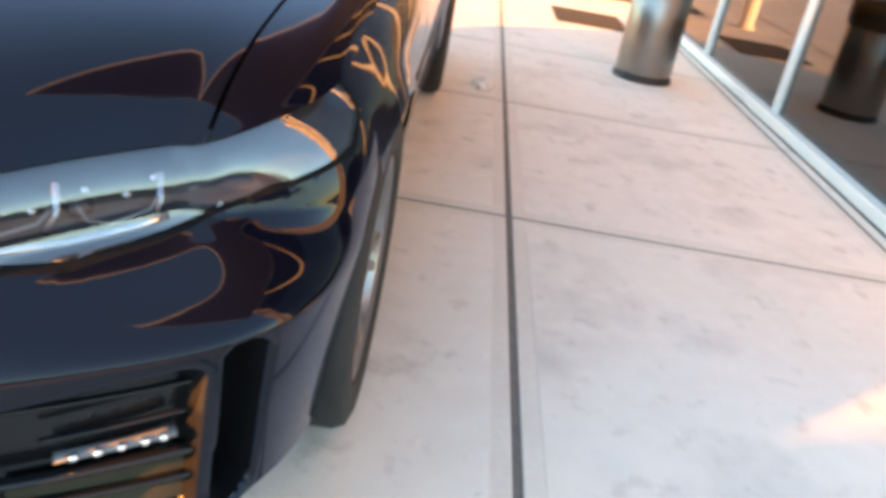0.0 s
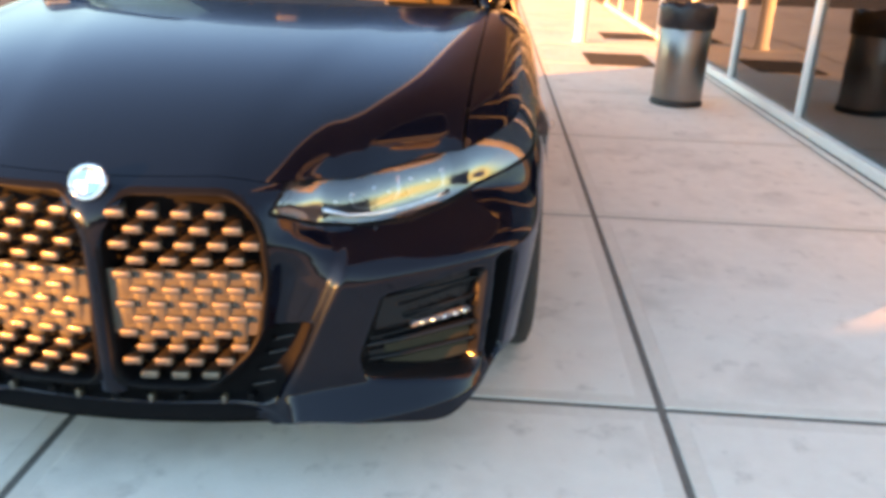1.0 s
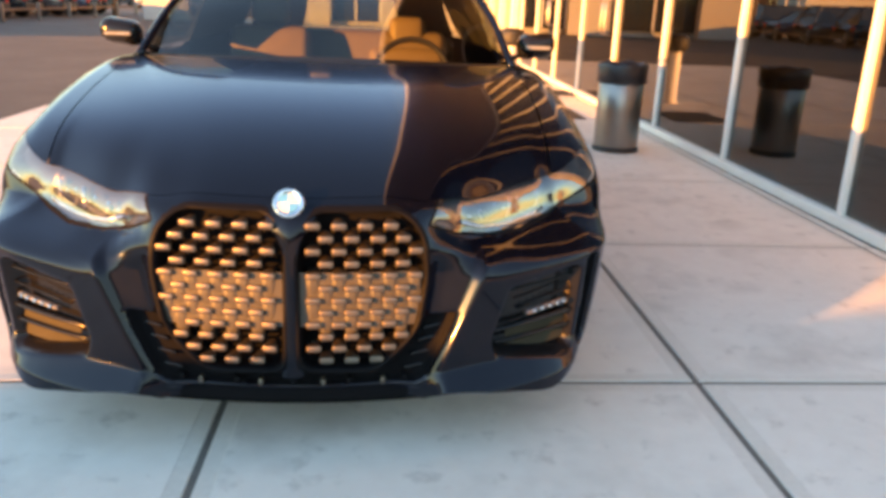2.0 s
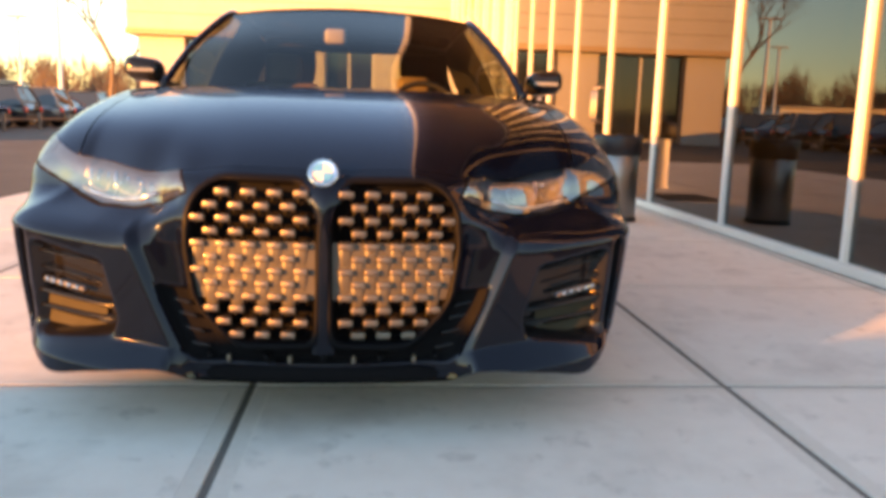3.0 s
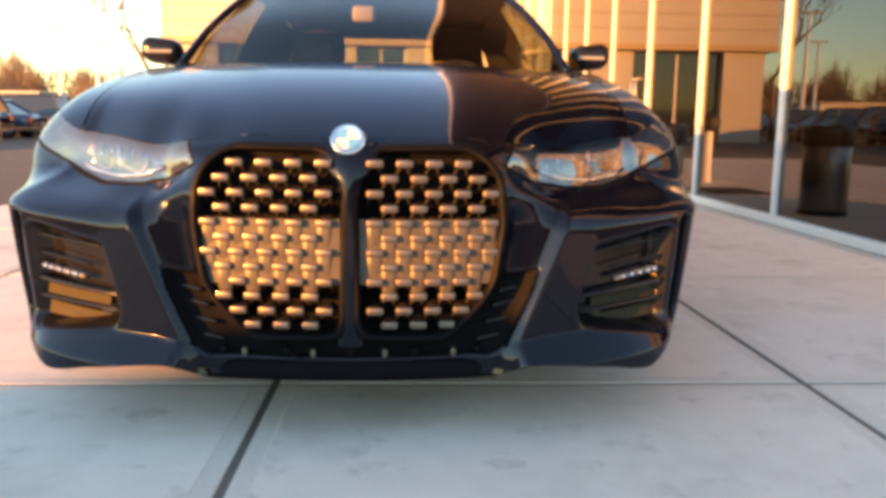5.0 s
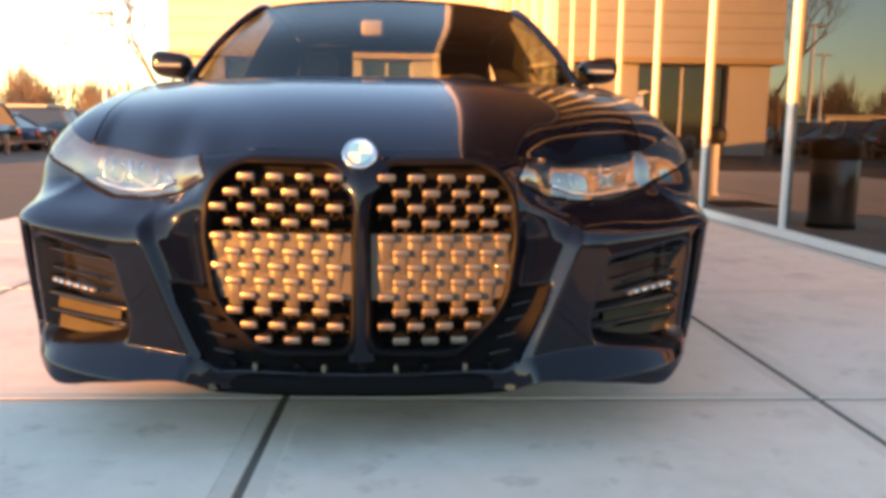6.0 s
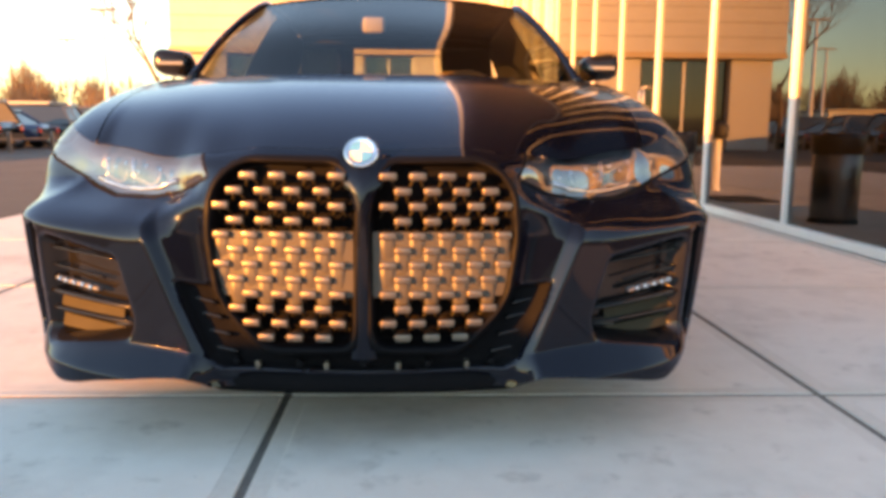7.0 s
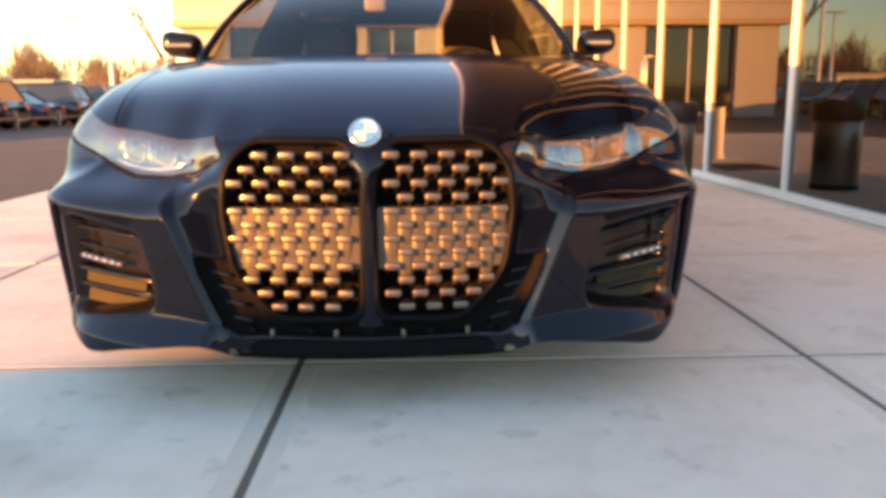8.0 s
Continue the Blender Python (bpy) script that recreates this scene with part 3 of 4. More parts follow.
STEP = .0048
S1 = float(s_of_y(.69))
ss = np.linspace(-S1, S1, int(2 * S1 / STEP) + 1)
zb = smooth_interp(np.abs(ss), [0, .34, .41, .60, .73, .80, .87, .94, 1.1, S1], [.165, .165, .200, .180, .160, .182, .220, .240, .228, .205])
S, z, zt, base = wrap(ss, 124, zb)
edge_k = lambda s, zz: poly_dist(np.abs(s), zz, KID) - .017
edge_h = lambda s, zz: poly_dist(np.abs(s), zz, HEAD)
edge_l = lambda s, zz: poly_dist(np.abs(s), zz, LOWER)
edge_f = lambda s, zz: poly_dist(np.abs(s), zz, FOG)
edge_s = lambda s, zz: poly_dist(np.abs(s), zz, SLOT)
edge_a = lambda s, zz: np.hypot(np.interp(np.abs(s), plan_s, plan[:, 1]) - .925, zz - .335) - .372
edge_b = lambda s, zz: poly_dist(np.abs(s), zz, HEAD) - .008
S2, z2 = snap(S, z, zt, [edge_k, edge_b, edge_h, edge_l, edge_f, edge_s, edge_a], STEP)
z2[:, 0], z2[:, -1] = z[:, 0], z[:, -1]
S2[:, 0], S2[:, -1], S2[0], S2[-1] = S[:, 0], S[:, -1], S[0], S[-1]
aS = np.abs(S2)
base2 = [np.interp(aS, plan_s, c) for c in (plan[:, 0], plan[:, 1], inward[:, 0], inward[:, 1])]
d, reg = shape(S2, z2, zt)
P = np.stack([(base2[0] + base2[2] * d) * np.sign(S2 + 1e-12), base2[1] + base2[3] * d, z2], -1)


def cell(v):
    return (v[:-1, :-1] + v[1:, :-1] + v[1:, 1:] + v[:-1, 1:]) / 4


ck, ch, cl, cf, cs, cS = (cell(v) for v in (reg["kid"], reg["head"], reg["low"], reg["fog"], reg["slot"], S2))
is_head = (ch < 0)
is_seal = (ch >= 0) & (ch < .008)
is_kid = (ck < .017) & ~is_head & ~is_seal
is_low = (cl < 0) & ~is_kid
is_fog = (cf < 0) & ~is_low
is_slot = (cs < 0) & ~is_fog
solid = cell(edge_a(S2, z2)) > 0
is_head, is_seal = is_head & solid, is_seal & solid
paint = solid & ~(is_head | is_seal | is_kid | is_low | is_fog | is_slot)
bumper = grid_object("bumper", P, PAINT, car, paint, "blue-black painted front bumper")
grid_object("grille_frame", P, RIM_BLACK, car, is_kid & (ck > -.012) & (cS > 0), "gloss black kidney-shaped grille surround")
grid_object("grille_frame", P, RIM_BLACK, car, is_kid & (ck > -.012) & (cS < 0), "gloss black kidney-shaped grille surround")
grid_object("lower_grille", P, PIT, car, is_low, "black lower air intake")
for sgn in (1, -1):
    side = cS * sgn > 0
    grid_object("fog_recess", P, GLOSS_BLACK, car, is_fog & side, "gloss black fog lamp recess")
    grid_object("air_slot", P, PIT, car, is_slot & side, "deep black vertical air slot")
    lamp = tagged(new("headlight"), "clear slanted headlight with silver insides")
    lamp.parent = car
    grid_object("cover", P, LENS, lamp, is_head & side, "clear cover").visible_shadow = False
    grid_object("seal", P, PIT, lamp, is_seal & side, "black seal round the cover")
    # bowl behind the cover
    deep = .030 * sstep(.0, -.02, reg["head"])
    Q = np.stack([(base2[0] + base2[2] * (d + .006 + deep)) * np.sign(S2 + 1e-12), base2[1] + base2[3] * (d + .006 + deep), z2], -1)
    grid_object("bowl", Q, BOWL, lamp, is_head & side, "silver lamp bowl")

# wings and sides
S_END = float(plan_s[-1])
ARCH = [(.925, .335, .372), (3.72, .335, .372)]
ss = np.concatenate([np.arange(S1, float(s_of_y(1.45)), .02), np.arange(float(s_of_y(1.45)), S_END, .035), [S_END]])
zb = np.interp(np.interp(ss, plan_s, plan[:, 1]), [.5, 1.25, 3.3, 4.2, 4.78], [.20, .20, .20, .24, .30])


def side_skin(sign):
    S, z, zt, base = wrap(ss, 44, zb)
    y = np.repeat(base[1][:, None], 44, 1)
    for cy, cz, r in ARCH:
        dy, dz = y - cy, z - cz
        dist = np.hypot(dy, dz)
        near = np.abs(dist - r) < .014
        near[:, -1] = False
        k = np.where(near, r / np.maximum(dist, 1e-6), 1)
        y, z = cy + dy * k, cz + dz * k
    s2 = np.where(np.abs(y - base[1][:, None]) > 1e-9, s_of_y(y), S)
    q = np.clip((z - (zt - depth_of(s2))) / depth_of(s2), 0, 1)
    dd = inset_of(s2) * q ** roll_of(s2) + .045 * np.clip((.56 - z) / .40, 0, 1) ** 1.3 + .012 * np.exp(-((z - .50) / .08) ** 2) - .010 * np.exp(-((z - .70) / .05) ** 2)
    first_d, _ = shape(S, z, zt)
    blend = sstep(S1, S1 + .18, S)
    dd = first_d * (1 - blend) + dd * blend
    flare = 0
    for cy, cz, r in ARCH:
        flare = flare - .010 * np.exp(-((np.hypot(y - cy, z - cz) - r) / .03) ** 2)
    dd = dd + flare
    bx, by, nx, ny = (np.interp(s2, plan_s, c) for c in (plan[:, 0], plan[:, 1], inward[:, 0], inward[:, 1]))
    Pn = np.stack([(bx + nx * dd) * sign, by + ny * dd, z], -1)
    cy_, cz_ = cell(y), cell(z)
    keep = np.ones(cy_.shape, bool)
    for cy, cz, r in ARCH:
        keep &= np.hypot(cy_ - cy, cz_ - cz) > r
    return Pn, keep, cy_


for sgn in (1, -1):
    Pn, keep, cy_ = side_skin(sgn)
    hs = cell(S_ := np.repeat(ss[:, None], 44, 1))
    zc_ = cell(Pn[..., 2])
    headc = poly_dist(hs, zc_, HEAD) < 0
    grid_object("wing", Pn, PAINT, car, keep & (cy_ < 1.36), "painted front wing with a flared arch")
    grid_object("side_door", Pn, PAINT, car, keep & (cy_ >= 1.37) & (cy_ < 2.75), "long painted door")
    grid_object("rear_quarter", Pn, PAINT, car, keep & (cy_ >= 2.76), "painted rear quarter panel")

# bonnet between its shut lines, and wing tops outside them
E_all = plan + inward * inset_of(plan_s)[:, None]
E_all[:, 0] = np.where(plan_s < .95, np.maximum.accumulate(E_all[:, 0]), E_all[:, 0])
fr = (plan_s < float(s_of_y(.8)))


def shut_x(b):
    return .735 + .045 * b


def front_y(x):
    return np.interp(np.abs(x), E_all[fr, 0], E_all[fr, 1])


def cowl_y(x):
    return 1.32 + .20 * (np.abs(x) / .72) ** 2


nb, nc = 90, 121
b = np.linspace(0, 1, nb)[:, None] ** 1.25
c = np.linspace(-1, 1, nc)[None]
x = c * (shut_x(b) - .003)
y = front_y(x) * (1 - b) + cowl_y(x) * b + .002 * (1 - b)
bonnet = grid_object("bonnet", np.stack([x, y, top_z(x, y)], -1), PAINT, car, None, "painted bonnet with raised centre")
sa = float(np.interp(.738, E_all[fr, 0], plan_s[fr]))
sb = float(s_of_y(1.62))
t = np.linspace(0, 1, 80)
se = sa + (sb - sa) * t
ex, ey = np.interp(se, plan_s, E_all[:, 0]), np.interp(se, plan_s, E_all[:, 1])
yb0, yb1 = float(front_y(.738)), 1.56
ys = yb0 + (yb1 - yb0) * np.clip((ey - ey[0]) / (ey[-1] - ey[0]), 0, 1)
xs = shut_x(np.clip((ys - yb0) / (yb1 - yb0), 0, 1)) + .003
k = np.linspace(0, 1, 16)[None]
for sgn in (1, -1):
    X, Y = xs[:, None] * (1 - k) + ex[:, None] * k, ys[:, None] * (1 - k) + ey[:, None] * k
    grid_object("wing_top", np.stack([X * sgn, Y, top_z(X, Y)], -1), PAINT, car, None)

# dark inside of the body, under the skin
part("engine_bay", box(-.60, .60, .36, 1.35, .22, .64), PIT, car)
part("underbody", box(-.84, .84, 1.30, 3.30, .18, .55), PIT, car)
part("boot_floor", box(-.66, .66, 3.25, 4.5, .24, .80), PIT, car)
part("radiator", box(-.42, .42, .20, .36, .20, .60), PIT, car)


# wheels
def wheel(cy, sgn):
    w = new("wheel")
    w.parent = car
    w.matrix_basis = pose(sgn * .832, cy, .335, 0, 90 * sgn, 0)
    bm = bmesh.new()
    add_lathe(bm, [(.235, -.105), (.25, -.12), (.30, -.125), (.325, -.115), (.335, -.09), (.336, 0), (.335, .09), (.325, .112), (.30, .122), (.25, .118), (.238, .10)], 72)
    part("tyre", bm, RUBBER, w, "black low-profile tyre", smooth=True)
    bm = bmesh.new()
    add_lathe(bm, [(.236, -.10), (.22, -.08), (.215, .05), (.232, .095), (.240, .108), (.236, .112), (.226, .100), (.205, .06)], 60)
    for k in range(10):
        a = 2 * math.pi * (k // 2) / 5 + (.16 if k % 2 else -.16)
        add_box(bm, .035, .228, -.013, .013, .055, .085, bevel=.005, seg=1, m=Matrix.Rotation(a, 4, "Z") @ Matrix.Rotation(radians(-4), 4, "Y"))
    add_lathe(bm, [(0, .10), (.03, .10), (.05, .09), (.055, .05)], 24)
    part("rim", bm, ALLOY, w, "dark alloy rim with paired spokes", smooth=True)
    bm = bmesh.new()
    add_lathe(bm, [(0, .02), (.17, .02), (.172, .0), (0, 0)], 40)
    part("brake_disc", bm, STEEL, w, smooth=True)


for cy in (.925, 3.72):
    for sgn in (1, -1):
        wheel(cy, sgn)
        bm = bmesh.new()
        add_tube(bm, [(sgn * .845, cy + .36 * math.cos(q), .335 + .36 * math.sin(q)) for q in np.linspace(-.25, math.pi + .25, 24)], .02, 6)
        ring = [(cy + .385 * math.cos(q), .335 + .385 * math.sin(q)) for q in np.linspace(-.3, math.pi + .3, 24)]
        vs = [[bm.verts.new((sgn * xx, yy, zz)) for yy, zz in ring] for xx in (.60, .915)]
        for i in range(len(ring) - 1):
            bm.faces.new((vs[0][i], vs[0][i + 1], vs[1][i + 1], vs[1][i]))
        part("arch_liner", bm, MATT_BLACK, car)

# grille pins, staggered, with a plate behind the middle rows
def pin_mesh():
    bm = bmesh.new()
    n = 16
    rings = []
    for yy, k in ((-.004, .80), (-.002, .95), (.002, 1.0), (.012, .92), (.045, .45)):
        hw, hh = .0198 * k, .0088 * k
        ring = []
        for i in range(n):
            a = 2 * math.pi * (i + .5) / n
            rr = .0055 * k
            cx, cz = math.copysign(hw - rr, math.cos(a)), math.copysign(hh - rr, math.sin(a))
            ring.append(bm.verts.new((cx + rr * math.cos(a), yy, cz + rr * math.sin(a) + (.006 if yy > .04 else 0))))
        rings.append(ring)
    for R0, R1 in zip(rings, rings[1:]):
        for i in range(n):
            bm.faces.new((R0[i], R1[i], R1[(i + 1) % n], R0[(i + 1) % n]))
    bm.faces.new(rings[0])
    return bm


def rib_mesh():
    """A thin forked rib running back and down from a pin."""
    bm = bmesh.new()
    for sx_ in (-1, 1):
        add_tube(bm, [(.004 * sx_, .008, .0), (.010 * sx_, .026, -.012), (.016 * sx_, .045, -.030)], [.0042, .0036, .003], 5)
    return bm


PIN, RIB = None, None
for sgn in (1, -1):
    grille = tagged(new("grille"), "mesh grille of satin chrome pins in staggered rows")
    grille.parent = car
    # dark back and tan plate, following the curve of the front
    for name, z0, z1, off, mat, lab in (("grille_back", .255, .70, .085, PIT, "black grille back"), ("shutter", .385, .535, .013, SHUTTER, "tan-grey plate behind the pins")):
        sx = np.linspace(.012 if name == "grille_back" else .022, .352 if name == "grille_back" else .338, 24)
        zz = np.linspace(z0, z1, 12)
        SXX, ZZ = np.meshgrid(sx, zz, indexing="ij")
        yy = np.interp(SXX, plan_s, plan[:, 1]) + off
        xx = np.interp(SXX, plan_s, plan[:, 0]) * sgn
        grid_object(name, np.stack([xx, yy, ZZ], -1), mat, grille, None, lab)
    for r in range(12):
        zz = .660 - .0335 * r
        for q in range(0, 6):
            sx = .0662 * q + (.0240 if r % 2 else .0575)
            if poly_dist(np.array([sx]), np.array([zz]), KID)[0] > -.008:
                continue
            yy = float(np.interp(sx, plan_s, plan[:, 1])) + .004
            m = pose(sgn * float(np.interp(sx, plan_s, plan[:, 0])), yy, zz, 0, 0, sgn * 5)
            if PIN is None:
                PIN = part("pin", pin_mesh(), SATIN, grille, smooth=True, m=m).data
            else:
                put("pin", PIN, grille, m=m)
            if not .40 < zz < .54:
                if RIB is None:
                    RIB = part("rib", rib_mesh(), DUCT, grille, "dull brown rib behind the pins", smooth=True, m=m).data
                else:
                    put("rib", RIB, grille, m=m)

# tan links between the pins of the middle rows, each leaning back under the next row
def link_mesh():
    bm = bmesh.new()
    w, n = .0166, 6
    rows_ = []
    for zz, yy, k in ((.006, .006, .90), (.0, .002, 1.0), (-.024, .004, 1.0), (-.050, .0075, .96), (-.060, .013, .80)):
        rows_.append([bm.verts.new((w * k * c_, yy + .004 * abs(c_) ** 6, zz)) for c_ in np.linspace(-1, 1, n + 1)])
    for R0, R1 in zip(rows_, rows_[1:]):
        for i in range(n):
            bm.faces.new((R0[i], R0[i + 1], R1[i + 1], R1[i]))
    return bm


LINK = None
for o in [o for o in car.children if o.name.startswith("grille") and not o.name.startswith("grille_")]:
    for p in [c_ for c_ in o.children if c_.name.startswith("pin")]:
        x_, y_, z_ = p.matrix_basis.translation
        if not .42 < z_ < .54:
            continue
        m = pose(x_, y_ + .002, z_ - .006, 0, 0, 5 if x_ > 0 else -5)
        if LINK is None:
            LINK = part("link", link_mesh(), SHUTTER, o, "tan-grey plastic link", smooth=True, m=m).data
        else:
            put("link", LINK, o, m=m)

# round emblem: white and blue quarters in a silver ring
em = tagged(new("emblem"), "round badge with white and blue quarters in a silver ring")
em.parent = car
ey = .092
em.matrix_basis = Matrix.Translation((-.004, ey, .712)) @ Matrix.Rotation(radians(58), 4, "X") @ Matrix.Scale(.84, 4)
bm = bmesh.new()
add_lathe(bm, [(.0, -.01), (.044, -.01), (.0465, .0), (.045, .005), (.040, .007), (.0375, .005), (.033, .0045), (.0315, .003)], 48)
part("ring", bm, CHROME, em, "silver ring", smooth=True)
blue, white = material("badge_blue", (.05, .28, .55), rough=.15, coat=.8), material("badge_white", (.55, .55, .56), rough=.15, coat=.8)
for k in range(4):
    bm = bmesh.new()
    c0 = bm.verts.new((0, 0, .006))
    arc = [bm.verts.new((.031 * math.cos(a), .031 * math.sin(a), .004)) for a in np.linspace(k * math.pi / 2, (k + 1) * math.pi / 2, 10)]
    for u, v in zip(arc, arc[1:]):
        bm.faces.new((c0, u, v))
    part("quarter", bm, white if k % 2 == 0 else blue, em, "white quarter" if k % 2 == 0 else "blue quarter")

# bar between the grilles, sloping out under the badge
bm = bmesh.new()
rings = []
for zz, hw, yy in ((.24, .030, .062), (.30, .017, .050), (.45, .015, .046), (.58, .017, .048), (.62, .026, .052), (.655, .048, .060), (.685, .066, .080), (.705, .075, .105)):
    rings.append([bm.verts.new((xx * hw, yy + .012 * abs(xx) ** 3, zz)) for xx in (-1, -.6, 0, .6, 1)])
for R0, R1 in zip(rings, rings[1:]):
    for i in range(4):
        bm.faces.new((R0[i], R0[i + 1], R1[i + 1], R1[i]))
part("centre_bar", bm, PAINT, car, "painted bar between the grilles", smooth=True)


def on_skin(x, z, back):
    """A place on the front, back metres behind the plan line."""
    s = float(s_of_x(abs(x)))
    px, py = np.interp(s, plan_s, plan[:, 0]), np.interp(s, plan_s, plan[:, 1])
    nx, ny = np.interp(s, plan_s, inward[:, 0]), np.interp(s, plan_s, inward[:, 1])
    return Vector((math.copysign(px + nx * back, x), py + ny * back, z))


for sgn in (1, -1):
    # fog lamp bars and slats in the recess
    for z0, z1, xa, xb, rad, mat, name in ((.376, .392, .655, .785, .010, FOGGLASS, "fog_lamp"), (.338, .360, .545, .81, .011, GLOSS_BLACK, "slat"), (.302, .316, .555, .81, .008, GLOSS_BLACK, "slat"),
                                           (.452, .470, .60, .81, .006, GLOSS_BLACK, "slat"), (.405, .425, .64, .80, .005, GLOSS_BLACK, "slat")):
        bm = bmesh.new()
        xs_ = np.linspace(xa, xb, 12)
        add_tube(bm, [on_skin(sgn * xx, z0 + (z1 - z0) * (xx - xa) / (xb - xa), .030) for xx in xs_], rad, 8, flat=.6)
        part(name, bm, mat, car, "clear fog lamp strip" if name == "fog_lamp" else "", smooth=True)
    # chrome beads added to imitate the row of glints on the fog lamp
    for xx in (.675, .70, .725, .75, .77):
        bm = bmesh.new()
        bmesh.ops.create_uvsphere(bm, u_segments=12, v_segments=8, radius=.0065, matrix=Matrix.Translation(on_skin(sgn * xx, .378 + .016 * (xx - .655) / .13, .021)))
        part("fog_bead", bm, CHROME, car, "small chrome bead standing for a fog lamp glint", smooth=True)
    # plates at the back of the recess
    for z0, z1 in ((.258, .282), (.306, .336)):
        bm = bmesh.new()
        top = [on_skin(sgn * xx, z1 + .02 * (xx - .57) / .25, .046) for xx in np.linspace(.60, .80, 10)]
        low_ = [on_skin(sgn * xx, z0 + .01 * (xx - .57) / .25, .040) for xx in np.linspace(.60, .80, 10)]
        vs = [[bm.verts.new(p_) for p_ in r_] for r_ in (low_, top)]
        for i in range(9):
            bm.faces.new((vs[0][i], vs[0][i + 1], vs[1][i + 1], vs[1][i]))
        part("duct_plate", bm, DUCT, car, "tan-grey plate in the duct")
    # slats low beside the grille
    for zz in (.245, .285, .325, .36):
        xa, xb = np.interp(zz, [.24, .40], [.30, .37]), np.interp(zz, [.24, .40], [.37, .43])
        bm = bmesh.new()
        add_tube(bm, [on_skin(sgn * xx, zz + .012 * (xx - xa) / (xb - xa), .040) for xx in np.linspace(xa, xb, 6)], .006, 6)
        part("louvre", bm, GLOSS_BLACK, car, smooth=True)
    # light guides in the headlight
    lampo = [o for o in car.children if o.name.startswith("headlight")][0 if sgn > 0 else 1]
    for xc, w in ((.60, .065), (.745, .055)):
        bm = bmesh.new()
        pts = [on_skin(sgn * xx, zz, .100 + float(sweep_of(float(s_of_x(xx))))) for xx, zz in ((xc - w, .655), (xc - w * .8, .632), (xc - w * .3, .624), (xc + w * .7, .637), (xc + w * .95, .655))]
        add_tube(bm, pts, .0026, 8)
        part("light_guide", bm, DRL, lampo, "clear white light guide", smooth=True)

for sgn in (1, -1):
    lampo = [o for o in car.children if o.name.startswith("headlight")][0 if sgn > 0 else 1]
    for xc, zz in ((.56, .640), (.69, .648)):
        bm = bmesh.new()
        add_lathe(bm, [(.0, .014), (.008, .012), (.014, .006), (.017, .0), (.018, -.012)], 20, m=Matrix.Translation(on_skin(sgn * xc, zz - .006, .122 + float(sweep_of(float(s_of_x(xc)))))) @ Matrix.Rotation(radians(90), 4, "X"))
        part("projector", bm, BOWL, lampo, "small grey projector lens", smooth=True)

for sgn in (1, -1):
    lampo = [o for o in car.children if o.name.startswith("headlight")][0 if sgn > 0 else 1]
    bm = bmesh.new()
    add_tube(bm, [on_skin(sgn * xx, zz, .086 + float(sweep_of(float(s_of_x(xx))))) for xx, zz in ((.47, .640), (.53, .620), (.60, .613), (.68, .613), (.76, .622), (.81, .634))], .0065, 8)
    part("lower_trim", bm, LAMP_SILVER, lampo, "silver trim along the lamp's lower edge", smooth=True)
    for xc, zz in ((.50, .648), (.54, .660), (.60, .668), (.64, .652), (.70, .672), (.75, .660), (.79, .680)):
        bm = bmesh.new()
        bmesh.ops.create_uvsphere(bm, u_segments=12, v_segments=8, radius=.006, matrix=Matrix.Translation(on_skin(sgn * xc, zz, .105 + float(sweep_of(float(s_of_x(xc)))))))
        part("bead", bm, CHROME, lampo, "bright round lamp bead", smooth=True)
    for xc in (.665, .80):
        bm = bmesh.new()
        w_ = .098 + float(sweep_of(float(s_of_x(xc))))
        add_tube(bm, [on_skin(sgn * (xc - .012), .622, w_), on_skin(sgn * xc, .645, w_ + .006), on_skin(sgn * (xc + .004), .685, w_ + .012)], .0055, 8)
        part("strut", bm, LAMP_SILVER, lampo, "upright silver strut in the lamp", smooth=True)

for xx in (-.30, -.15, 0, .15, .30):
    bm = bmesh.new()
    add_lathe(bm, [(0, .0), (.008, .0), (.009, -.004), (.009, -.02)], 12, m=Matrix.Translation(on_skin(xx + 1e-6, .226, .018)) @ Matrix.Rotation(radians(90), 4, "X"))
    part("sensor", bm, RIM_BLACK, car, "small black sensor", smooth=True)

# front lip
bm = bmesh.new()
rows = []
for xx in np.linspace(-.40, .40, 41):
    e = sstep(.40, .34, abs(xx))
    p = on_skin(xx + 1e-6, .165, .0)
    rows.append([bm.verts.new((xx, p.y + dy, zz)) for dy, zz in ((.09, .202), (.034, .196 + .01 * (1 - e)), (.028 + .03 * (1 - e), .172), (.036 + .04 * (1 - e), .150), (.14, .150))])
for R0, R1 in zip(rows, rows[1:]):
    for i in range(4):
        bm.faces.new((R0[i], R1[i], R1[i + 1], R0[i + 1]))
part("front_lip", bm, PIT, car, "dark plastic front lip", smooth=True)


# glass house
def loft(name, rows, mat, parent, label="", sub=8):
    """A smooth skin through rows of points."""
    R = np.array(rows, float)
    fine = np.stack([curve_through(r, 25)[0] for r in R])
    fine = np.stack([curve_through(fine[:, j], (len(rows) - 1) * sub + 1)[0] for j in range(25)], 1)
    return grid_object(name, fine, mat, parent, None, label)


def bow(x, y, z, dy, dz=0.0):
    return [(-x, y, z), (-x * .6, y - dy * .64, z + dz * .64), (0, y - dy, z + dz), (x * .6, y - dy * .64, z + dz * .64), (x, y, z)]


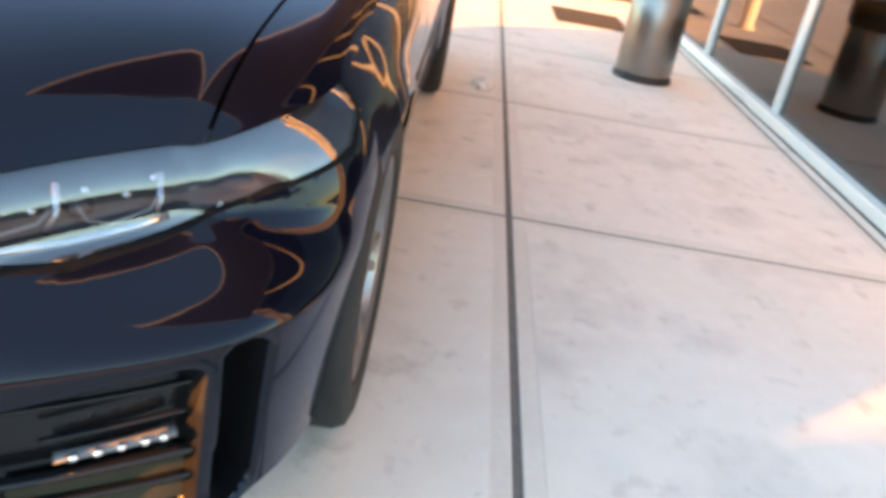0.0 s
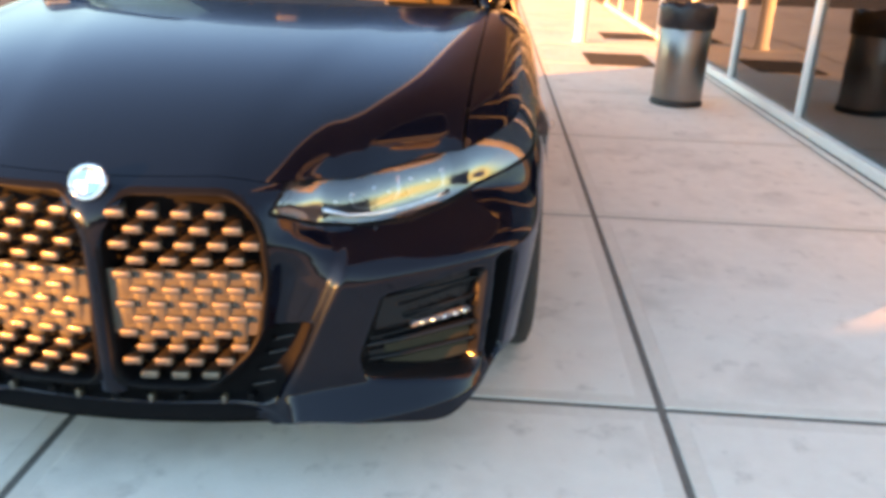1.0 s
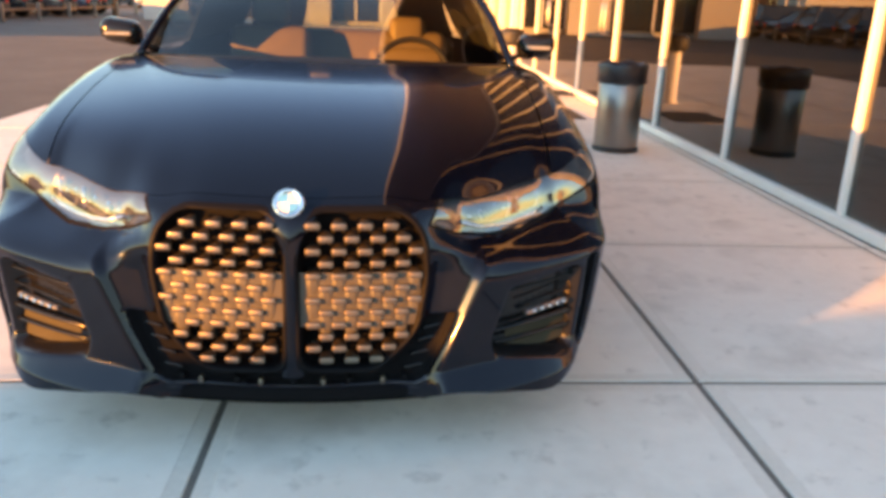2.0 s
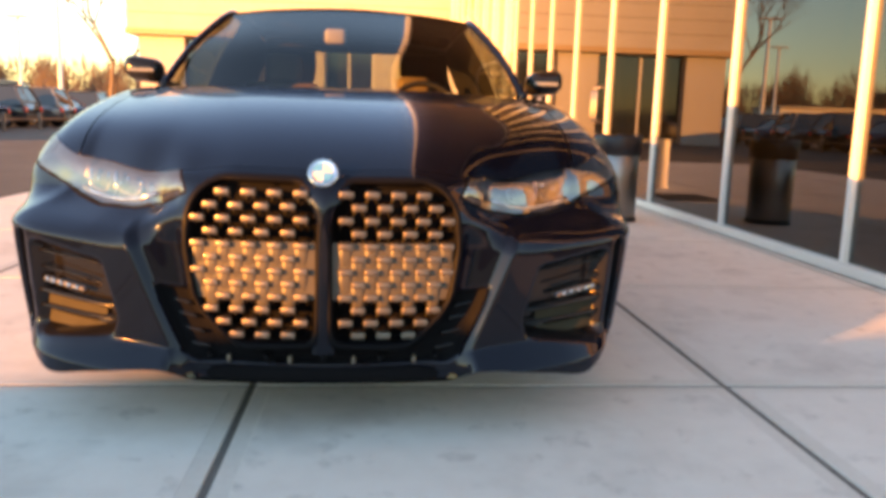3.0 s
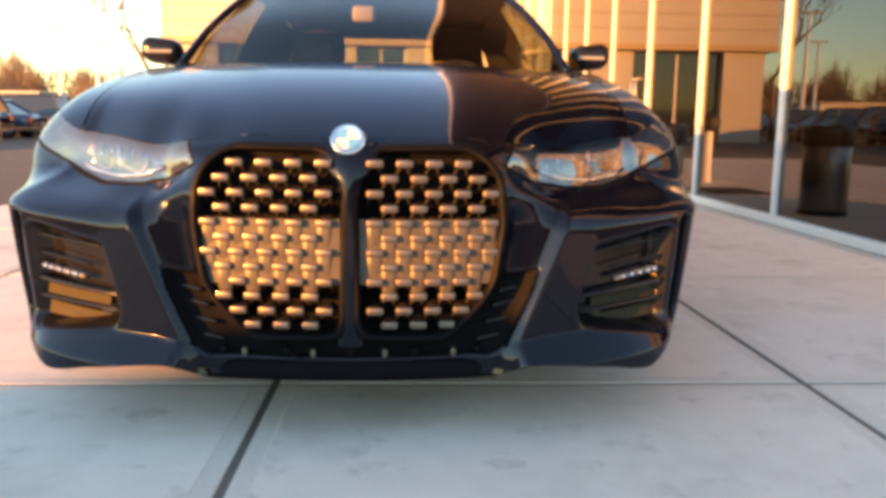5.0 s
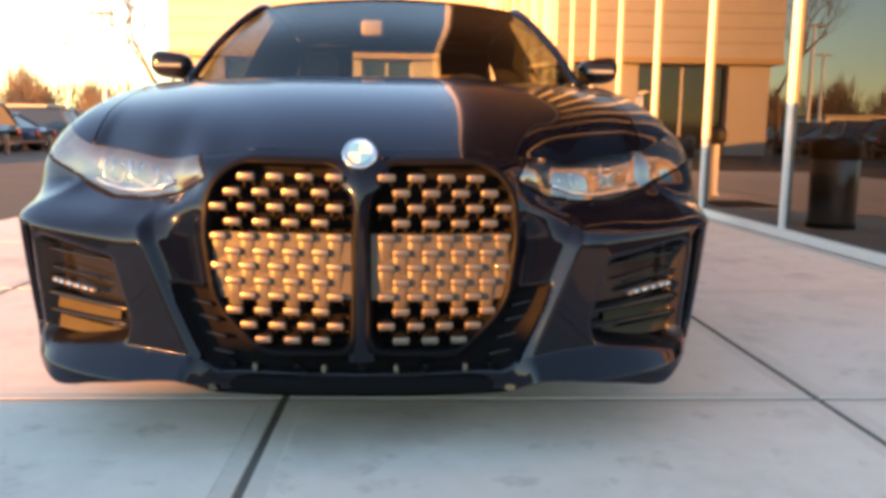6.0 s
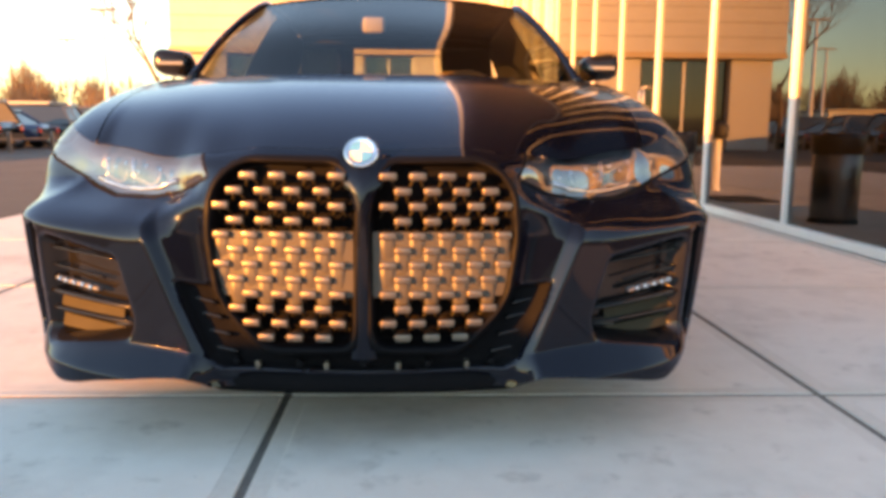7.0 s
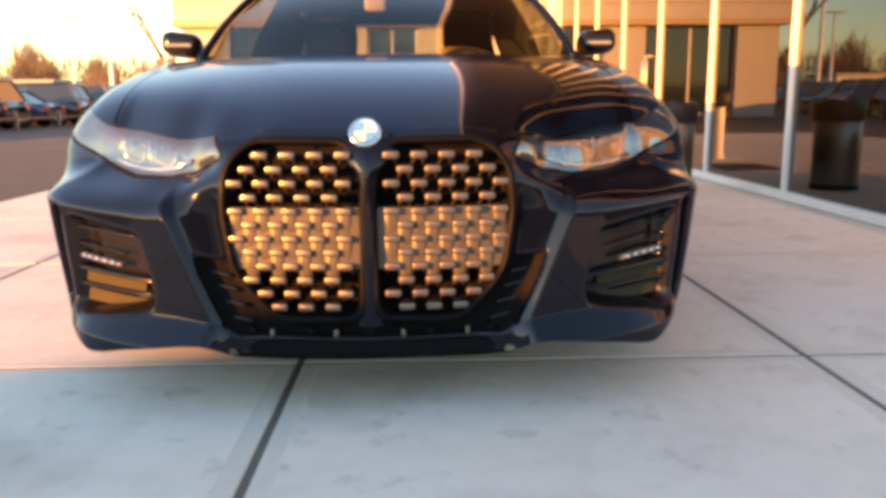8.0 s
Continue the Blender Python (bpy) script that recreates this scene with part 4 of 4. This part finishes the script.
sc = loft("windscreen", [bow(.735, 1.56, .965, .22, .0), bow(.68, 1.80, 1.15, .17, .02), bow(.585, 2.16, 1.335, .10, .03)], SCREEN, car, "raked windscreen reflecting sky and soffit")
sc.visible_shadow = False
loft("roof", [bow(.585, 2.16, 1.340, .10, .032), bow(.60, 2.6, 1.362, .04, .03), bow(.585, 3.0, 1.35, .0, .03), bow(.55, 3.35, 1.29, -.04, .03)], PAINT, car, "dark roof")
rw = loft("rear_window", [bow(.55, 3.35, 1.29, -.04, .03), bow(.60, 3.7, 1.14, -.08, .02), bow(.64, 4.0, .99, -.12, .01)], TINTED, car, "sloping rear window")
rw.visible_shadow = False
loft("boot_lid", [bow(.80, 4.0, .965, -.12, .03), bow(.80, 4.35, .99, -.10, .02), bow(.72, 4.64, .985, -.10, .015)], PAINT, car, "painted boot lid")
loft("scuttle", [bow(.72, 1.50, .955, .21, .0), bow(.735, 1.58, .962, .22, .0)], MATT_BLACK, car, "black scuttle panel under the windscreen")
for sgn in (1, -1):
    bm = bmesh.new()
    add_tube(bm, curve_through([(sgn * .765, 1.50, .955), (sgn * .70, 1.80, 1.15), (sgn * .60, 2.16, 1.335), (sgn * .615, 2.6, 1.358), (sgn * .60, 3.0, 1.345), (sgn * .565, 3.35, 1.285), (sgn * .66, 4.05, .98)], 60)[0], .017, 10)
    part("roof_rail", bm, PAINT, car, "painted pillar and roof edge", smooth=True)
    sw = loft("side_window", [[(sgn * .80, 1.52, .95), (sgn * .835, 1.9, .955), (sgn * .84, 2.4, .96), (sgn * .82, 3.0, .97), (sgn * .76, 3.6, .98)],
                              [(sgn * .735, 1.72, 1.06), (sgn * .74, 2.0, 1.14), (sgn * .74, 2.4, 1.16), (sgn * .72, 2.95, 1.16), (sgn * .69, 3.6, 1.08)],
                              [(sgn * .60, 2.14, 1.325), (sgn * .61, 2.3, 1.345), (sgn * .615, 2.6, 1.355), (sgn * .60, 3.0, 1.34), (sgn * .57, 3.33, 1.28)]], SIDE_GLASS, car, "side window")
    sw.visible_shadow = False
    loft("roof_side", [[(sgn * .825, 2.62, .955), (sgn * .805, 3.0, .965), (sgn * .745, 3.62, .975)], [(sgn * .725, 2.58, 1.16), (sgn * .708, 2.97, 1.155), (sgn * .675, 3.60, 1.07)],
                       [(sgn * .60, 2.54, 1.345), (sgn * .588, 3.0, 1.33), (sgn * .558, 3.33, 1.27)]], MATT_BLACK, car, "dark inside of the folding roof's side")
    loft("rear_pillar", [[(sgn * .57, 3.20, 1.30), (sgn * .62, 3.6, 1.15), (sgn * .72, 4.0, .97)], [(sgn * .27, 3.30, 1.315), (sgn * .29, 3.66, 1.16), (sgn * .36, 4.02, .985)]], MATT_BLACK, car, "black rear roof pillar")
    # door mirror
    mir = tagged(new("door_mirror"), "black door mirror with a pale indicator strip")
    mir.parent = car
    mir.matrix_basis = pose(sgn * .905, 1.76, 1.035)
    bm = bmesh.new()
    bmesh.ops.create_cube(bm, size=1.0, matrix=Matrix.Diagonal((.172, .12, .112, 1)))
    bmesh.ops.bevel(bm, geom=bm.edges[:], offset=.045, segments=5, affect="EDGES", profile=.5)
    for v in bm.verts:
        if v.co.y < 0:
            v.co.x *= 1 - .10 * (-v.co.y / .065)
            v.co.z *= 1 - .22 * (-v.co.y / .065)
        v.co.z += .012 * (v.co.x * sgn) / .1
    part("housing", bm, GLOSS_BLACK, mir, "gloss black housing", smooth=True)
    part("indicator", box(-.055, .055, -.067, -.058, -.012, .002, bevel=.003), DRL, mir)
    bm = bmesh.new()
    add_tube(bm, [(-sgn * .16, .02, -.085), (-sgn * .10, .01, -.055), (-sgn * .05, .0, -.04)], [.03, .022, .02], 8, flat=.6)
    part("arm", bm, GLOSS_BLACK, mir, smooth=True)


# tabs in the lower air intake
for xx in (-.25, -.088, .08, .242):
    part("intake_tab", box(-.006, .006, -.008, .014, -.010, .010, bevel=.004, seg=2, m=Matrix.Translation(on_skin(xx, .221, .024))), SATIN, car, "satin metal tab", smooth=True)


# inside of the car
def seat(m):
    st = tagged(new("car_seat"), "brown leather front seat with headrest")
    st.parent = car
    st.matrix_basis = m
    part("cushion", box(-.24, .24, -.25, .28, .30, .46, bevel=.05, seg=3), LEATHER, st, smooth=True)
    part("backrest", box(-.23, .23, -.07, .07, 0, .56, bevel=.055, seg=4, m=pose(0, .30, .44, -14)), LEATHER, st, smooth=True)
    part("headrest", box(-.11, .11, -.05, .05, 0, .18, bevel=.048, seg=4, m=pose(0, .43, .985, -8)), LEATHER, st, smooth=True)
    return st


seat(pose(-.43, 2.52, .055))
seat(pose(.36, 2.66, -.05))
loft("dashboard", [bow(.70, 1.60, .90, .12, .01), bow(.70, 1.75, .935, .06, .015), bow(.70, 1.95, .92, .04, .01), bow(.70, 2.0, .78, .04, .0)], DASH, car, "dark dashboard top")
part("cabin_floor", box(-.80, .80, 1.55, 3.9, .25, .30), DASH, car)
part("rear_seat", box(-.60, .60, 3.05, 3.25, .35, 1.03, bevel=.06, seg=3), LEATHER, car, "brown leather rear bench", smooth=True)
part("parcel_shelf", box(-.62, .62, 3.2, 3.95, .90, .94, bevel=.01), DASH, car)
part("headliner", box(-.62, .62, 3.26, 3.40, 1.262, 1.32, bevel=.02), MATT_BLACK, car, "dark roof lining edge")
part("rear_view_mirror", box(-.052, .052, -.02, .02, -.036, .036, bevel=.018, seg=3, m=pose(-.075, 2.02, 1.235, 10)), material("pale_grey_plastic", (0.42, 0.38, 0.30), rough=0.45, vary=0.15, scale=60), car, "pale housing behind the rear-view mirror", smooth=True)
bm = bmesh.new()
add_tube(bm, [(.36 + .18 * math.cos(a), 2.02 + .06 * math.sin(a), .86 + .17 * math.sin(a)) for a in np.linspace(0, 2 * math.pi, 36, endpoint=False)], .014, 8, closed=True)
part("steering_wheel", bm, MATT_BLACK, car, "black steering wheel", smooth=True)


# ---------- car park, trees and distance ----------
def parked_car(paint, tall, m, label, group="cars parked across the lot"):
    """A parked car seen from behind: rounded body, glazed cabin, wheels and tail lamps. It points along +y."""
    c = tagged(new("parked_car"), label, "car", group)
    c.matrix_basis = m
    hb, hr, L, W = (.95, 1.72, 4.6, .93) if tall else (.88, 1.44, 4.5, .89)
    rows = []
    for t, (yy, zt, k) in enumerate([(0, .75, .86), (.08, hb, .94), (.5, hb + .02, 1), (2.2, hb, 1), (3.3, hb - .02, 1), (4.2, hb - .12, .97), (L - .08, .70, .90), (L, .55, .84)]):
        w = W * k
        rows.append([(-w * .93, yy, .28), (-w, yy, .45), (-w, yy, zt - .22), (-w * .95, yy, zt - .03), (-w * .5, yy, zt + .01), (0, yy, zt + .02),
                     (w * .5, yy, zt + .01), (w * .95, yy, zt - .03), (w, yy, zt - .22), (w, yy, .45), (w * .93, yy, .28)])
    bm = bmesh.new()
    vs = [[bm.verts.new(p) for p in r] for r in rows]
    for R0, R1 in zip(vs, vs[1:]):
        for i in range(len(R0) - 1):
            bm.faces.new((R0[i], R0[i + 1], R1[i + 1], R1[i]))
    bm.faces.new(vs[0]), bm.faces.new(list(reversed(vs[-1])))
    part("body", bm, paint, c, smooth=True)
    y0, y1, y2, y3 = (.10, .45, 2.6, 3.5) if tall else (.55, 1.35, 2.6, 3.55)
    bm = bmesh.new()
    lo = [(-W * .95, y0), (W * .95, y0), (W * .95, y3), (-W * .95, y3)]
    hi = [(-W * .72, y1), (W * .72, y1), (W * .72, y2), (-W * .72, y2)]
    a = [bm.verts.new((x_, y_, hb - .02)) for x_, y_ in lo]
    b_ = [bm.verts.new((x_, y_, hr - .07)) for x_, y_ in hi]
    for i in range(4):
        bm.faces.new((a[i], a[(i + 1) % 4], b_[(i + 1) % 4], b_[i]))
    bm.faces.new(b_)
    part("cabin_glass", bm, DARK_WINDOW, c)
    part("roof", box(-W * .75, W * .75, y1 - .05, y2 + .05, hr - .075, hr, bevel=.03), paint, c, smooth=True)
    for (x0_, ya), (x1_, yb) in zip(lo, hi):
        bm = bmesh.new()
        add_tube(bm, [(x0_, ya, hb - .02), (x1_, yb, hr - .05)], .05, 6)
        part("pillar", bm, paint, c)
    for sg in (-1, 1):
        part("tail_lamp", box(sg * W * .78 - .12, sg * W * .78 + .12, -.02, .10, hb - .30, hb - .10, bevel=.02), TAIL, c, "red tail lamp")
        for yy in (.85, 3.65):
            bm = bmesh.new()
            add_lathe(bm, [(0, .10), (.20, .10), (.22, .11), (.32, .10), (.335, .06), (.335, -.10)], 24, m=Matrix.Translation((sg * (W - .10), yy, .335)) @ Matrix.Rotation(radians(90 * sg), 4, "Y"))
            part("wheel", bm, RUBBER, c, smooth=True)
    part("bumper", box(-W * .9, W * .9, -.06, .10, .38, .58, bevel=.03), MATT_BLACK, c)
    return c


TAIL = material("red_lamp_plastic", (.45, .03, .02), rough=.2, coat=.5)
paints = [material("car_white", (.75, .74, .72), rough=.25, coat=1, vary=.05), material("car_black", (.015, .015, .018), rough=.25, coat=1, vary=.2),
          material("car_blue", (.03, .06, .13), rough=.25, coat=1, vary=.2), material("car_grey", (.16, .16, .165), rough=.25, metal=.5, coat=1, vary=.1)]
words = ["white", "black", "dark blue", "grey"]
rng = random.Random(7)
order = [1, 2, 3, 1, 2, 1, 2, 0, 1]
for k, c_ in enumerate(order):
    tall = k % 3 != 1
    parked_car(paints[c_], tall, pose(-13.6 + rng.uniform(-.3, .3), 41.0 - 2.95 * k, -.03, 0, 0, 90 + rng.uniform(-2, 2)),
               "%s %s parked across the car park" % (words[c_], "sport utility vehicle" if tall else "saloon car"))
for k in range(10):
    c_ = [0, 1, 3, 2][k % 4]
    parked_car(paints[c_], k % 2 == 0, pose(-16.0 - 3.1 * k, 60 + rng.uniform(-.4, .4), -.03, 0, 0, 180 + rng.uniform(-2, 2)),
               "%s %s parked in the far row" % (words[c_], "sport utility vehicle" if k % 2 == 0 else "saloon car"), "cars parked in the far row")

rail = tagged(new("guard_rail"), "low metal guard rail along the edge of the lot", "rail")
part("beam", box(-12.9, -12.84, 14, 43, .34, .42, bevel=.01), BARK, rail)
rp = part("post", box(-.06, .06, -.05, .05, -.03, .62, bevel=.01), STEEL, rail, m=pose(-12.8, 42.0, 0))
for k in range(1, 10):
    put("post", rp.data, rail, m=pose(-12.8, 42.0 - 3.0 * k, 0))


def lamp_post(m, h):
    l = tagged(new("street_lamp"), "tall pale metal lamp post with a flat double head", "street lamp", "lamp posts of the car park")
    l.matrix_basis = m
    bm = bmesh.new()
    add_lathe(bm, [(0, h), (.09, h), (.13, .8), (.13, .7)], 12)
    part("pole", bm, FRAME, l, smooth=True)
    bm = bmesh.new()
    add_lathe(bm, [(.30, .0), (.30, .65), (.26, .70), (0, .70)], 20)
    part("footing", bm, CONCRETE, l, "round concrete footing")
    part("head", box(-.75, .75, -.16, .16, h, h + .12, bevel=.03), STEEL, l, "flat lamp head")
    return l


l0 = lamp_post(pose(-18.0, 46, -.03), 7.5)
for x_, y_ in ((-27, 62), (-38, 45), (-48, 75), (-22, 84)):
    copy_thing(l0, pose(x_, y_, -.03))


def bare_tree(m, h, seed, depth=6, label="bare winter tree with fine branching twigs"):
    tr = tagged(new("tree"), label, "tree")
    tr.matrix_basis = m
    rg = random.Random(seed)
    trunk, crown = bmesh.new(), bmesh.new()

    def grow(p, way, length, rad, d):
        q = p + way * length
        mid = p + way * length * .5 + Vector((rg.uniform(-1, 1), rg.uniform(-1, 1), rg.uniform(-.3, .3))) * length * .06
        add_tube(trunk if d >= depth - 1 else crown, [p, mid, q], [rad, rad * .8, rad * .62], 6 if d > 2 else 3)
        if d == 0:
            return
        for _ in range(3 if d > 1 else 4):
            side = Vector((rg.uniform(-1, 1), rg.uniform(-1, 1), rg.uniform(-.2, .5))).normalized()
            grow(p + way * length * rg.uniform(.65, 1), (way * .75 + side * .6 + Vector((0, 0, .12))).normalized(), length * rg.uniform(.58, .78), rad * .55, d - 1)
    grow(Vector((0, 0, -.05)), Vector((.03, 0, 1)).normalized(), h * .26, h * .011, depth)
    part("trunk", trunk, BARK, tr, smooth=True)
    part("crown", crown, BARK, tr, "crown of bare twigs", smooth=True)
    return tr


bare_tree(pose(-12.9, 39.0, 0), 13.0, 3, 6)
bare_tree(pose(-30, 72, 0), 9, 5, 5)
bare_tree(pose(-24, 70, 0), 8, 8, 5)

# woods on the horizon: many thin upright sprays of twigs
vv, ff = [], []
rg = random.Random(11)
for k in range(900):
    if k < 300:
        bx, by = rg.uniform(-150, 10), rg.uniform(88, 108)
    elif k < 520:
        bx, by = rg.uniform(-150, -105), rg.uniform(-60, 100)
    else:                                                  # unseen trees added round the back, hiding low sky from reflections
        q_ = rg.uniform(radians(-110), radians(-25))
        bx, by = rg.uniform(70, 88) * math.cos(q_), rg.uniform(70, 88) * math.sin(q_)
    h = rg.uniform(5.0, 8.5) + 2.6 * noise.noise(Vector((bx * .07, by * .07, 0)))
    h *= 1.7 if k >= 520 else 1
    for q in range(120 if k < 520 else 170):
        a_, r_ = rg.uniform(0, 6.28), rg.uniform(0, 3.0)
        z0_, z1_ = rg.uniform(0, h * .75), 0
        z1_ = min(z0_ + rg.uniform(.6, 2.4), h * (1 - .055 * r_ * r_))
        x0_, y0_ = bx + r_ * .6 * math.cos(a_), by + r_ * .6 * math.sin(a_)
        x1_, y1_ = bx + r_ * math.cos(a_), by + r_ * math.sin(a_)
        n0 = len(vv)
        w_ = rg.uniform(.035, .09) if k < 520 else rg.uniform(.08, .18)
        vv += [(x0_ - w_, y0_, z0_), (x0_ + w_, y0_, z0_), (x1_, y1_, z1_ + .3)]
        ff.append((n0, n0 + 1, n0 + 2))
tagged(put("woods", mesh_of("woods", vv, ff, WOODS, smooth=False)), "band of bare red-brown winter woods on the horizon", "woods", kind="stuff")

# far low buildings
far = tagged(new("far_building"), "long white low building beyond the car park", "building")
part("wall", box(-50, -36, 78, 84, 0, 3.0), FRAME, far)
part("roof", box(-50.3, -35.7, 77.7, 84.3, 3.0, 3.3, bevel=.05), STEEL, far)
part("shutter_door", box(-48, -44, 77.95, 78.02, 0, 2.4), STEEL, far)
far2 = tagged(new("far_building"), "red-brown brick building far behind the lot", "building")
BRICK = material("red_brown_brick", (.30, .15, .10), rough=.9, vary=.25, scale=1.5)
part("wall", box(-70, -58, 92, 98, 0, 5.4), BRICK, far2)
part("roof", box(-70.3, -57.7, 91.7, 98.3, 5.4, 5.8, bevel=.05), STEEL, far2)


# ---------- concrete slabs of the pavement ----------
def slab_mesh(w, l):
    """A slab with a tooled border along its edges."""
    bm = bmesh.new()
    rings = []
    for off, zz in ((.0115, -.033), (.0115, -.0040), (.0145, -.0012), (.058, -.0012), (.062, 0.0)):
        o = min(off, w * .4)
        rings.append([bm.verts.new(p) for p in ((o, o, zz), (w - o, o, zz), (w - o, l - o, zz), (o, l - o, zz))])
    for R0, R1 in zip(rings, rings[1:]):
        for i in range(4):
            bm.faces.new((R0[i], R0[(i + 1) % 4], R1[(i + 1) % 4], R1[i]))
    for f in bm.faces:
        f.material_index = 1
    bm.faces.new(rings[-1])
    return bm


SLAB, STRIP = None, None
for i in range(-3, 2):
    for j in range(-7, 10):
        m = pose(JX + i * SX, JY + j * SY, 0)
        if i < 1:
            if SLAB is None:
                SLAB = part("slab", slab_mesh(SX, SY), CONCRETE, pavement, m=m).data
                SLAB.materials.append(BORDER)
            else:
                put("slab", SLAB, pavement, m=m)
        else:
            if STRIP is None:
                STRIP = part("slab", slab_mesh(FX - .047 - JX - SX, SY), CONCRETE, pavement, m=m).data
                STRIP.materials.append(BORDER)
            else:
                put("slab", STRIP, pavement, m=m)
